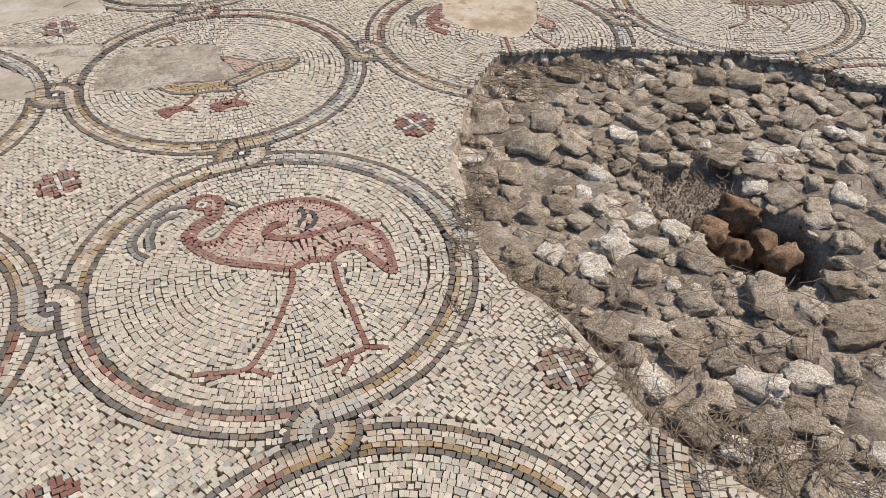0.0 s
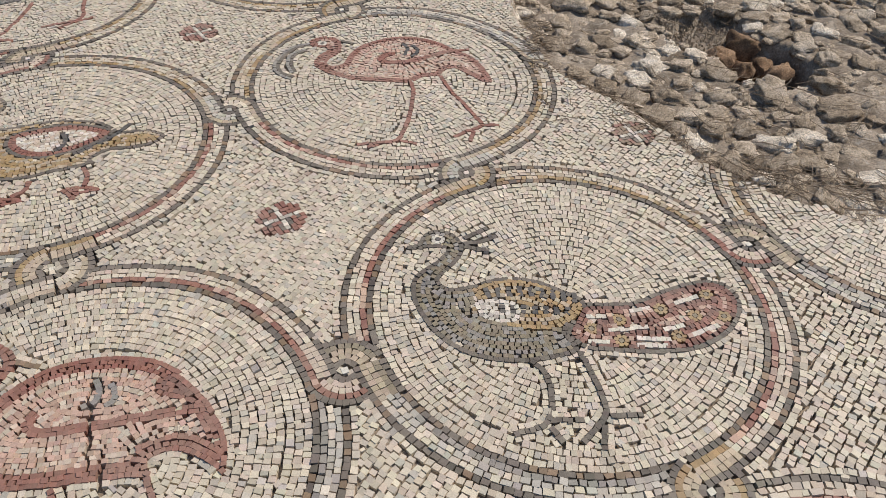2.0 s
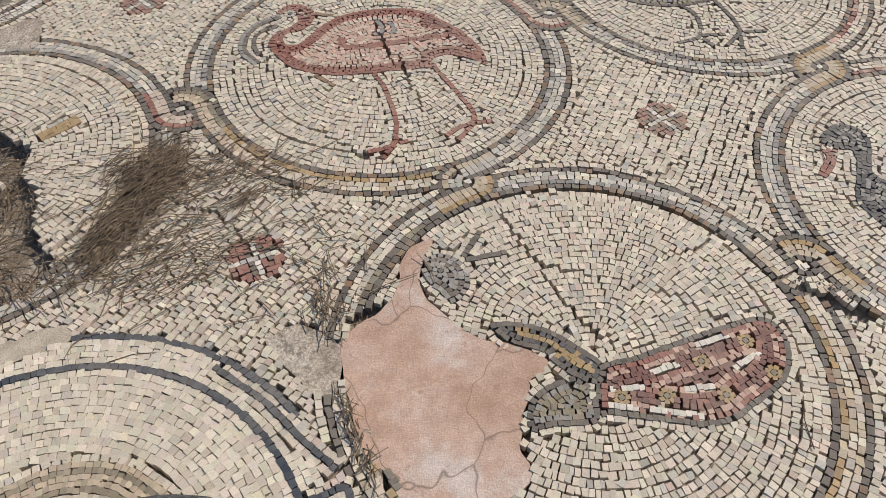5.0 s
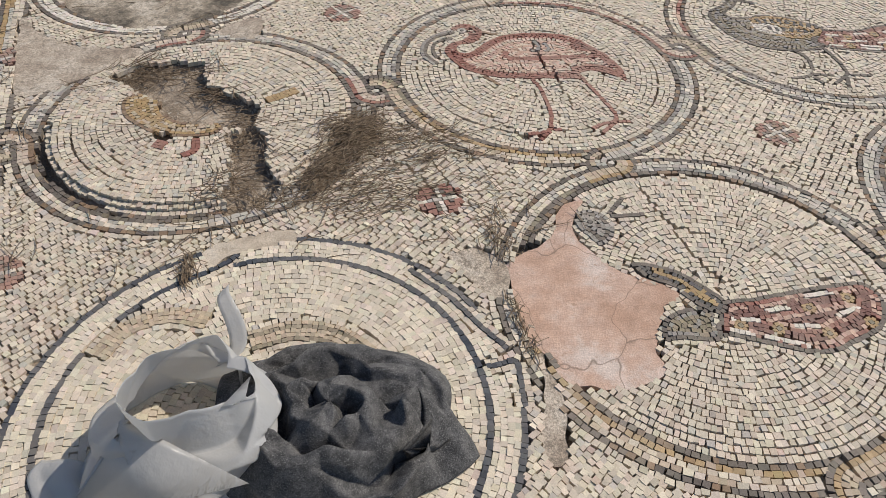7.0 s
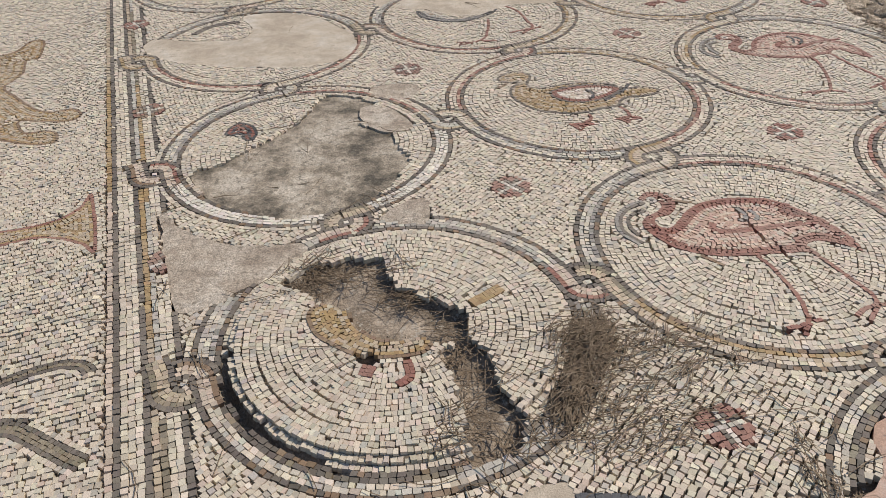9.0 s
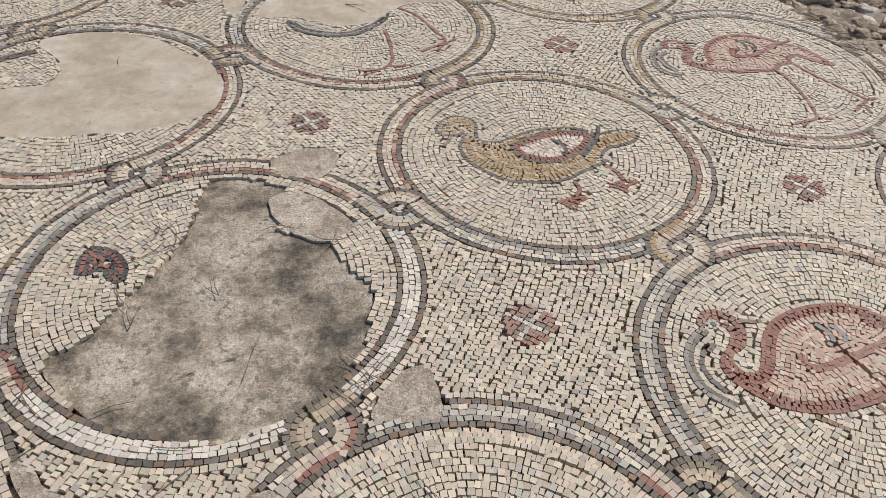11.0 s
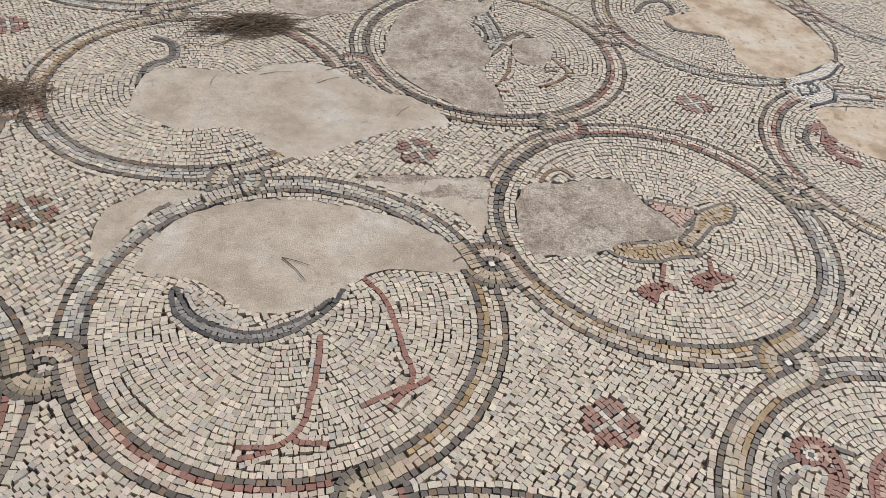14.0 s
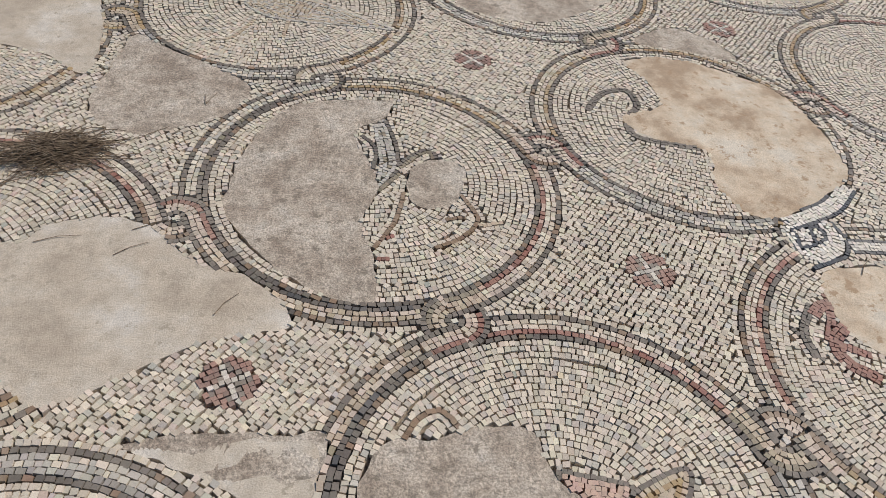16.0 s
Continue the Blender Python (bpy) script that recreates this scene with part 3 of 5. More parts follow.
def wave(x, y, k, seed):
    r = np.random.default_rng(seed)
    s = 0
    for n in range(6):
        a, f = r.uniform(0, 6.283), k * r.uniform(0.5, 1.7)
        s = s + np.sin(f * (x * math.cos(a) + y * math.sin(a)) + r.uniform(0, 6.283))
    return s / 3.0


def level(x, y):
    """Height of the walked surface."""
    h = 0.008 + 0.006 * wave(x, y, 2.2, 3) + 0.0022 * wave(x, y, 9.0, 4)
    c = centre(-1, 0)
    d = np.hypot(x - c[0], y - c[1])
    h = h + 0.022 * np.clip((0.478 - d) / 0.008, 0, 1) * (1 - 0.2 * d)
    c = centre(0, -1)
    d = np.hypot(x - c[0], y - c[1])
    return h + 0.012 * np.clip((0.50 - d) / 0.06, 0, 1) * (0.5 + 0.5 * wave(x, y, 7.0, 11))


def outline(text, base=(0, 0), scale=0.01):
    return np.array([[float(v) for v in p.split(",")] for p in text.split()]) * scale + np.array(base)


def smooth_line(pts, step, closed=False):
    """Catmull-Rom line through the points, resampled at even steps."""
    p = np.vstack((pts[-1:], pts, pts[:2])) if closed else np.vstack((2 * pts[:1] - pts[1:2], pts, 2 * pts[-1:] - pts[-2:-1]))
    t = np.linspace(0, 1, 24, endpoint=False)[:, None]
    run = []
    for a, b, c, d in zip(p[:-3], p[1:-2], p[2:-1], p[3:]):
        run.append(0.5 * (2 * b + (c - a) * t + (2 * a - 5 * b + 4 * c - d) * t**2 + (3 * b - a - 3 * c + d) * t**3))
    run = np.vstack(run + [p[-2:-1]])
    s = np.concatenate(([0], np.cumsum(np.hypot(*np.diff(run, axis=0).T))))
    n = max(2, int(round(s[-1] / step)))
    at = np.linspace(0, s[-1], n, endpoint=False) if closed else (np.arange(n) + 0.5) / n * s[-1]
    return np.column_stack((np.interp(at, s, run[:, 0]), np.interp(at, s, run[:, 1])))


def inside(x, y, poly):
    r = np.zeros(np.shape(x), bool)
    for (x0, y0), (x1, y1) in zip(poly, np.roll(poly, -1, 0)):
        if y0 != y1:
            r ^= ((y0 > y) != (y1 > y)) & (x < (x1 - x0) * (y - y0) / (y1 - y0) + x0)
    return r


# taken ground, on a 4 mm grid
X0, Y0, CELL, NX, NY = -6.0, -2.6, 0.004, 2300, 2300
taken = np.zeros((NX, NY), bool)
depth = np.zeros((NX, NY), np.float32)


def cells(poly, pad=0.1):
    lo, hi = poly.min(0) - pad, poly.max(0) + pad
    i0, j0 = int((lo[0] - X0) / CELL), int((lo[1] - Y0) / CELL)
    i1, j1 = int((hi[0] - X0) / CELL), int((hi[1] - Y0) / CELL)
    i0, j0, i1, j1 = max(i0, 0), max(j0, 0), min(i1, NX), min(j1, NY)
    gx, gy = np.meshgrid(X0 + CELL * (np.arange(i0, i1) + 0.5), Y0 + CELL * (np.arange(j0, j1) + 0.5), indexing="ij")
    return (slice(i0, i1), slice(j0, j1)), gx, gy


def at_cell(grid, x, y):
    return grid[np.clip(((x - X0) / CELL).astype(int), 0, NX - 1), np.clip(((y - Y0) / CELL).astype(int), 0, NY - 1)]


def carve(poly, down, ragged=0.012):
    """Lost pavement: nothing is laid there and the ground lies lower."""
    sl, gx, gy = cells(poly)
    m = inside(gx + ragged * wave(gx, gy, 45, 21), gy + ragged * wave(gx, gy, 45, 22), poly)
    taken[sl] |= m
    depth[sl] = np.where(m, np.maximum(depth[sl], down), depth[sl])


CUT = outline("23,296 10,269 1,221 6,190 14,162 33,144 50,110 69,92 90,80 108,74 150,80 190,120 212,180 200,235 176,278 150,295 122,304 74,304 45,302")
PIT = outline("103,206 117,195 120,176 108,164 91,166 80,183 90,196")
SLOPE = outline("66,205 80,228 101,231 104,208 92,195 79,188")
carve(CUT, 0.048)
carve(SLOPE, 0.10, 0.02)
carve(PIT, 0.20)
TRENCH = outline("-270,-12 -260,-2 -239,1 -237,-8 -234,-15 -224,-20 -212,-27 -213,-37 -206,-45 -206,-56 -198,-67 -199,-74 -206,-78 -213,-81 -213,-70 -217,-52 -221,-45 -217,-40 -226,-38 -236,-40 -243,-34 -248,-28 -258,-20")
carve(TRENCH, 0.026)
carve(outline("-281,-38 -279,-54 -268,-68 -255,-77 -240,-83 -242,-81 -256,-74 -267,-64 -276,-52 -279,-36"), 0.035, 0.006)
for text, down in (("-99,-42 -102,-44 -100,-46 -97,-44", 0.04), ("-21,-86 -14,-91 -8,-98 -10,-100 -16,-94 -23,-88", 0.02), ("-245,-42 -238,-44 -237,-48 -244,-47", 0.04), ("-129,-88 -119,-83 -113,-92 -118,-107 -124,-100", 0.03)):
    carve(outline(text), down, 0.008)

for _ in range(2):  # crumbled edges
    s = depth.copy()
    for dx, dy in ((2, 0), (-2, 0), (0, 2), (0, -2)):
        s += np.roll(depth, (dx, dy), (0, 1))
    depth = s / 5

for kind, i, j, text in PATCHES:
    ring = smooth_line(outline(text, ORIGIN + i * ACROSS + j * ALONG), 0.02, True)
    carve(ring, 0.026 if kind == "cement" else 0.020, 0.0)

CRACKS = ["-150,-12 -142,-21 -132,-28 -122,-37 -109,-40", "-114,15 -111,2 -107,-15 -106,-22", "-90,-57 -87,-69 -82,-77 -72,-81 -68,-88", "-64,-83 -53,-89 -43,-96 -38,-96",
          "-97,-88 -96,-96 -88,-102 -81,-111 -77,-115", "-86,-69 -81,-85 -71,-99 -62,-98", "-160,-25 -143,-45 -131,-60", "-91,-57 -90,-62 -88,-67", "-155,-50 -141,-72 -131,-78",
          "-77,-37 -65,-45 -47,-48 -30,-36", "-267,-44 -252,-57 -239,-74", "-179,-46 -159,-56 -146,-77", "-150,40 -154,15 -148,-5", "-120,30 -116,12 -113,0", "-30,-60 -45,-75 -60,-72"]
CRACKS = [(smooth_line(outline(t), 0.01), 0.0048) for t in CRACKS]
for key, r, a0, a1, wide in (((0, -1), 0.499, 15, 128, 0.008), ((0, 0), 0.43, 200, 300, 0.004), ((-1, 0), 0.40, 190, 260, 0.004)):
    a = np.radians(np.linspace(a0, a1, 60))
    CRACKS.append((centre(*key) + (r + 0.006 * np.sin(7 * a))[:, None] * np.column_stack((np.cos(a), np.sin(a))), wide))


def opened(xy):
    """Cracks push the pieces on their two sides apart."""
    for line, wide in CRACKS:
        near = np.all((xy > line.min(0) - 0.1) & (xy < line.max(0) + 0.1), 1)
        p = xy[near]
        if not len(p):
            continue
        d2 = ((p[:, None] - line[None]) ** 2).sum(2)
        k = d2.argmin(1)
        tan = np.gradient(line, axis=0)[k]
        tan /= np.hypot(*tan.T)[:, None]
        nrm = np.column_stack((-tan[:, 1], tan[:, 0]))
        side = np.sign(((p - line[k]) * nrm).sum(1))
        end = np.minimum(k, len(line) - 1 - k) / (0.3 * len(line))
        xy[near] = p + nrm * (side * wide * np.exp(-np.sqrt(d2.min(1)) / 0.035) * np.clip(end, 0, 1))[:, None]
    return xy


# ---- tesserae ----
PAINT = {
    "c": (0.575, 0.50, 0.395), "w": (0.66, 0.605, 0.52), "d": (0.135, 0.114, 0.095), "k": (0.085, 0.08, 0.078), "b": (0.27, 0.25, 0.225),
    "r": (0.265, 0.12, 0.09), "R": (0.18, 0.085, 0.068), "p": (0.50, 0.335, 0.26), "o": (0.36, 0.245, 0.12), "g": (0.235, 0.195, 0.135), "n": (0.225, 0.15, 0.095),
    "l": (0.46, 0.425, 0.365), "t": (0.46, 0.37, 0.265), "W": (0.63, 0.555, 0.44), "K": (0.055, 0.062, 0.075), "P": (0.53, 0.43, 0.34),
}
laid = {}
FIELD = "ccccccccWlcP"


def paint(letters, pick):
    table = np.array([PAINT[c] for c in letters])
    c = table[pick % len(letters)]
    n = len(c)
    tone = np.clip(1 + 0.10 * rng.standard_normal(n), 0.65, 1.25)[:, None]
    hue = 1 + 0.022 * rng.standard_normal((n, 3))
    return c * tone * hue


def lay(owner, xy, angle, half_l, half_w, colour, strict=0.62, spare=2):
    """Sets pieces where the ground is still free, and takes that ground."""
    if not len(xy):
        return
    n = len(xy)
    half_l, half_w, angle = (np.broadcast_to(np.asarray(a, float), n).copy() for a in (half_l, half_w, angle))
    x, y = xy[:, 0], xy[:, 1]
    ca, sa = np.cos(angle), np.sin(angle)
    ok = ~at_cell(taken, x, y)
    hits = np.zeros(n)
    for a in (-strict, strict):
        for b in (-strict, strict):
            hits += at_cell(taken, x + a * half_l * ca - b * half_w * sa, y + a * half_l * sa + b * half_w * ca)
    ok &= hits < spare
    ok &= ((x > -5.4) & (x < 2.5) & (y > -2.15) & (y < 6.1))
    xy, angle, half_l, half_w, colour = xy[ok], angle[ok], half_l[ok], half_w[ok], colour[ok]
    x, y, ca, sa = x[ok], y[ok], ca[ok], sa[ok]
    for a in np.linspace(-0.86, 0.86, 6):
        for b in np.linspace(-0.86, 0.86, 6):
            px, py = x + a * half_l * ca - b * half_w * sa, y + a * half_l * sa + b * half_w * ca
            taken[np.clip(((px - X0) / CELL).astype(int), 0, NX - 1), np.clip(((py - Y0) / CELL).astype(int), 0, NY - 1)] = True
    laid.setdefault(owner, []).append((xy, angle, half_l, half_w, colour))


def lay_line(owner, pts, letters, rows, size=0.0128, closed=False, fill=0.5):
    """Rows of pieces that follow a line; the letters run across it."""
    for k in range(rows):
        off = (k - (rows - 1) / 2) * size
        line = smooth_line(pts, size, closed)
        d = (np.roll(line, -1, 0) - np.roll(line, 1, 0)) if closed else np.gradient(line, axis=0)
        d /= np.maximum(np.hypot(*d.T), 1e-6)[:, None]
        xy = line + off * np.column_stack((-d[:, 1], d[:, 0]))
        n = len(xy)
        c = letters[k % len(letters)]
        lay(owner, xy + 0.0008 * rng.standard_normal((n, 2)), np.arctan2(d[:, 1], d[:, 0]), size * fill, size * (fill if rows > 1 else fill + 0.04), paint(c, np.zeros(n, int)), 0.42, 3)


def lay_fill(owner, poly, letters, size=0.0128):
    """An outlined shape: every row follows its edge inwards; the colours after the bar come in turn."""
    edge = smooth_line(poly, 0.004, True)
    area = 0.5 * np.sum(edge[:, 0] * np.roll(edge[:, 1], -1) - edge[:, 1] * np.roll(edge[:, 0], -1))
    side = 1 if area > 0 else -1
    rows, letters = letters.split("|") if "|" in letters else (letters, letters)
    for k in range(40):
        off = size * (0.42 + 0.97 * k)
        line = smooth_line(poly, size * 0.5, True)
        d = np.roll(line, -1, 0) - np.roll(line, 1, 0)
        d /= np.maximum(np.hypot(*d.T), 1e-6)[:, None]
        p = line + off * side * np.column_stack((-d[:, 1], d[:, 0]))
        near = np.sqrt(((p[:, None] - edge[None]) ** 2).sum(2).min(1))
        ok = inside(p[:, 0], p[:, 1], edge) & (near > 0.93 * off)
        if not ok.any():
            break
        run, ang = p[ok], np.arctan2(d[ok, 1], d[ok, 0])
        gone, keep = -1.0, []
        s = np.concatenate(([0], np.cumsum(np.hypot(*np.diff(run, axis=0).T))))
        for n, at in enumerate(s):
            if at - gone >= size * 0.95 or n == 0:
                keep.append(n)
                gone = at
        run, ang = run[keep], ang[keep]
        m = len(run)
        table = paint(rows[k], np.zeros(m, int)) if k < len(rows) else paint(letters, (k + (rng.random(m) < 0.2)).astype(int))
        lay(owner, run + 0.0007 * rng.standard_normal((m, 2)), ang + 0.06 * rng.standard_normal(m), size * 0.505, size * 0.50, table, 0.42, 3)


def lay_round(owner, pts, rows, size=0.0158):
    """Ground stones along a line or an outline."""
    line = smooth_line(pts, size, rows == 0)
    d = (np.roll(line, -1, 0) - np.roll(line, 1, 0)) if rows == 0 else np.gradient(line, axis=0)
    d /= np.maximum(np.hypot(*d.T), 1e-6)[:, None]
    out = np.column_stack((-d[:, 1], d[:, 0]))
    for side in (1, -1):
        off = 0.0080 if rows == 0 else 0.0064 * rows + 0.0085
        xy = line + side * off * out + 0.0007 * rng.standard_normal(line.shape)
        lay(owner, xy, np.arctan2(d[:, 1], d[:, 0]) + 0.06 * rng.standard_normal(len(xy)), size * 0.485, size * 0.5, paint(FIELD, rng.integers(0, 12, len(xy))), 0.5, 2)


def lay_eye(owner, c, letters, r=0.0135):
    """A small ring of pieces round a single one."""
    lay(owner, c, 0.4, 0.0062, 0.0062, paint(letters[1], np.zeros(1, int)), 0.3)
    a = np.arange(7) / 7 * 2 * math.pi
    lay(owner, c + r * np.column_stack((np.cos(a), np.sin(a))), a + math.pi / 2, 0.0056, 0.0056, paint(letters[0], np.zeros(7, int)), 0.4)


def polar_row(owner, c, r, size, letters_of, jitter=0.001, squash=1.0, wob=0.0, spare=3):
    n = max(3, int(round(2 * math.pi * r / size)))
    share = np.clip(1 + 0.17 * rng.standard_normal(n), 0.55, 1.5)
    share /= share.mean()
    a = (np.cumsum(share) - 0.5 * share + rng.random()) / n * 2 * math.pi
    rr = r + wob * wave(3 * np.cos(a) + c[0], 3 * np.sin(a) + c[1], 1.3, 41)
    xy = np.column_stack((c[0] + rr * np.cos(a), c[1] + rr * np.sin(a))) + jitter * rng.standard_normal((n, 2))
    half = 0.482 * size
    lay(owner, xy, a + math.pi / 2 + 0.05 * rng.standard_normal(n), half * share, half * squash * (1 + 0.06 * rng.standard_normal(n)), letters_of(a), 0.6, spare)


def plain(letters):
    return lambda a: paint(letters, rng.integers(0, len(letters), len(a)))


RINGS = {
    (1, 1): "boro", (0, 0): "rbob", (1, 0): "orbr", (0, 1): "orbr", (0, 2): "bbro", (1, 2): "rkob", (1, 3): "odkr", (2, 3): "oobd",
    (-1, 0): "bbdb", (-1, 1): "rbww", (-1, 2): "bbrr", (0, -1): "bdoo", (1, -1): "rbbb", (2, 2): "rrob",
}


def ring_colours(key, row):
    """Colours round a ring: each quarter has its own strand."""
    quarters = RINGS.get(key, "robo")

    def of(a):
        q = (((a - TURN_P) % (2 * math.pi)) // (math.pi / 2)).astype(int) % 4
        strand = np.array([ord(c) for c in quarters])[q]
        out = np.zeros((len(a), 3))
        for c in set(quarters):
            m = strand == ord(c)
            second = {"b": "lWl", "r": "PcW", "o": "tcc", "d": "lcW", "w": "www", "k": "Pct"}[c]
            out[m] = paint(second if row == 1 else {"b": "bbl", "r": "rrp", "o": "oot", "d": "dgd", "w": "www", "k": "kdd"}[c], rng.integers(0, 3, int(m.sum())))
        return out

    return of


ROUNDELS = [(i, j) for i in range(-1, 4) for j in range(-2, 5)]
RESTORED = (-1, -1)

# figures first, then knots and rosettes, rings, fields, and the ground between
for key, shapes in MOTIFS.items():
    base = ORIGIN + key[0] * ACROSS + key[1] * ALONG
    for letters, rows, text in shapes:
        pts = outline(text, base)
        if rows < 0:
            lay_eye((*key, "motif"), pts, letters)
        elif rows:
            lay_line((*key, "motif"), pts, letters, rows)
        else:
            lay_fill((*key, "motif"), pts, letters)
    for letters, rows, text in shapes:  # one row of ground stones follows every outline
        if rows >= 0:
            lay_round((*key, "field") if key[0] >= -1 else ("panel",), outline(text, base), rows)

pitch = 0.0166


def knot_strand(mid, up, key, letters):
    """One strand leaves its ring beside the contact and hooks round the far side of the eye; first the arm, then the hook."""
    right = np.array((up[1], -up[0]))
    half = np.hypot(*(centre(*key) - mid))
    runs = []
    for k in range(5):
        r = R_IN + pitch * (k + 0.5)
        rho = max(0.019, half - r)
        t = np.linspace(0.21, 0.0, 12)
        arm = mid + np.outer(half - r * np.cos(t), up) + np.outer(r * np.sin(t), right)
        t = np.linspace(0.0, math.radians(138), 20)[1:]
        hook = mid + np.outer(rho * np.cos(t), up) - np.outer(rho * np.sin(t), right)
        c = letters[0] if k in (0, 4) else letters[1] if k == 1 else letters[2]
        runs.append((arm, hook, c))
    return runs


knots = [(i, j, 1, 0) for i, j in ROUNDELS if i < 3] + [(i, j, 0, 1) for i, j in ROUNDELS if j < 4] + [(-2, j, 1, 0) for j in range(-2, 5)]
KNOT_COLOURS = ("dot", "dnP", "dtl", "dtc", "dot", "dgt", "drP")
for n, (i, j, a, b) in enumerate(knots):
    one, two = (i, j), (i + a, j + b)
    if one == RESTORED or two == RESTORED:
        continue
    mid = (centre(*one) + centre(*two)) / 2
    up = centre(*one) - mid
    up = up / np.hypot(*up)
    own = ("knot", n)
    strands = knot_strand(mid, up, one, KNOT_COLOURS[(3 * n) % 7]), knot_strand(mid, -up, two, KNOT_COLOURS[(5 * n + 2) % 7])
    for stage in (0, 1):
        for side, strand in enumerate(strands):
            for run in strand:
                lay_line((*own, side), run[stage], run[2], 1, 0.0168, fill=0.455)
    lay((*own, 0), mid[None] + 0.0, math.atan2(up[1], up[0]), 0.0085, 0.0085, paint("w", np.zeros(1, int)), 0.3)

rosettes = [(i, j) for i in range(-2, 4) for j in range(-2, 5)]
for i, j in rosettes:
    c0 = (centre(i, j) + centre(i + 1, j + 1)) / 2 + (0.015, 0.0)
    size = 0.0150
    a, b = np.meshgrid(np.arange(-4, 5), np.arange(-4, 5), indexing="ij")
    a, b = a.ravel(), b.ravel()
    petal = (np.abs(a) + np.abs(b) <= 6) & (np.maximum(np.abs(a), np.abs(b)) <= 4) & (np.minimum(np.abs(a), np.abs(b)) <= 3)
    a, b = a[petal], b[petal]
    arms = (a == 0) | (b == 0)
    rim = np.abs(a) + np.abs(b) >= 5
    inner = (np.abs(a) == 1) | (np.abs(b) == 1)
    keep = ~(arms & (np.abs(a) + np.abs(b) > 3))
    rot = TURN_P + 0.2 + 0.2 * math.sin(5 * i + 3 * j)
    xy = np.column_stack((c0[0] + size * (a * math.cos(rot) - b * math.sin(rot)), c0[1] + size * (a * math.sin(rot) + b * math.cos(rot)))) + 0.0012 * rng.standard_normal((len(a), 2))
    hue = "rrRn"[(i * 3 + j * 5) % 4]
    col = np.where(arms[:, None], paint("wlw", np.arange(len(a))), np.where((inner & ~rim)[:, None], paint(hue + "d", rng.integers(0, 2, len(a))), paint(hue + "r", rng.integers(0, 2, len(a)))))
    fade = 0.04 + 0.16 * abs(math.sin(2.3 * i + 4.1 * j))
    col = col * (1 - fade) + fade * np.array(PAINT["P"])
    lay(("rosette", i, j), xy[keep], rot + 0.12 * rng.standard_normal(keep.sum()), size * 0.455, size * 0.455, col[keep], 0.5)

for key in ROUNDELS:
    c0 = centre(*key)
    if key == RESTORED:
        for k, letters in enumerate(("K", "W", "W", "W", "W", "K")):
            polar_row((*key, "ring"), c0, 0.492 + 0.0152 * (k + 0.5), 0.0165, plain(letters), 0.0004)
        r = 0.484
        while r > 0.02:
            polar_row((*key, "field"), c0, r, 0.0180, plain("WWWcW"), 0.0004)
            r -= 0.0172
        continue
    for k in range(5):
        fn = plain("dddn") if k in (0, 4) else ring_colours(key, 0 if k == 1 else 1)
        polar_row((*key, "ring"), c0, R_IN + pitch * (k + 0.5), 0.0205, fn, 0.0006, 0.81)
    r = R_IN - 0.0098
    while r > 0.012:
        polar_row((*key, "field"), c0, r, 0.0153, plain(FIELD), 0.0009, 1.24, 0.007 if r < 0.44 else 0.0, 5)
        r -= 0.0193
    polar_row(("floor",), c0, R_OUT + 0.012, 0.0185, plain(FIELD), 0.001)


def to_world(p, q):
    return ORIGIN + np.outer(p, E_P) + np.outer(q, E_Q)


# the long border beside the roundels
n = 440
q = (np.arange(n) - 140) * 0.0205
for k, letters in enumerate(("Pot", "d", "c", "c", "W", "d", "lto", "ogl", "c", "W", "d")):
    p = BORDER_P[1] - 0.0185 * (10.5 - k) + 0.006 * np.sin(q * 1.1 + 1)
    pick = ((q * 0.9 + k * 0.3).astype(int)) % len(letters)
    lay(("border",), to_world(p, q) + 0.001 * rng.standard_normal((n, 2)), TURN_P + math.pi / 2 + 0.05 * rng.standard_normal(n), 0.0098, 0.0090, paint(letters, pick), 0.6)

# between the roundels and in the side panel the rows wander
for owner, lo, hi, turn in ((("floor",), -1.81, 4.6, 0.55), (("panel",), -4.4, -2.02, 0.04)):
    rot = TURN_P + turn
    k = 420
    a, b = np.meshgrid(np.arange(-k, k), np.arange(-k, k), indexing="ij")
    lx, ly = a.ravel() * 0.0168, b.ravel() * 0.0184
    sx, sy = lx + 0.0 * ly, ly + 0.05 * wave(lx, ly, 2.6, 51)
    sx = sx + 0.0084 * (b.ravel() % 2) + 0.05 * wave(lx, ly, 2.2, 52)
    x, y = -1.2 + sx * math.cos(rot) - sy * math.sin(rot), 1.9 + sx * math.sin(rot) + sy * math.cos(rot)
    p = (x - ORIGIN[0]) * E_P[0] + (y - ORIGIN[1]) * E_P[1]
    ok = (p > lo) & (p < hi)
    x, y = x[ok], y[ok]
    m = len(x)
    lay(owner, np.column_stack((x, y)) + 0.0016 * rng.standard_normal((m, 2)), rot + 0.16 * wave(x, y, 2.5, 53) + 0.09 * rng.standard_normal(m), 0.0082 * (1 + 0.10 * rng.standard_normal(m)), 0.0089 * (1 + 0.08 * rng.standard_normal(m)), paint(FIELD, rng.integers(0, 12, m)), 0.62, 3)

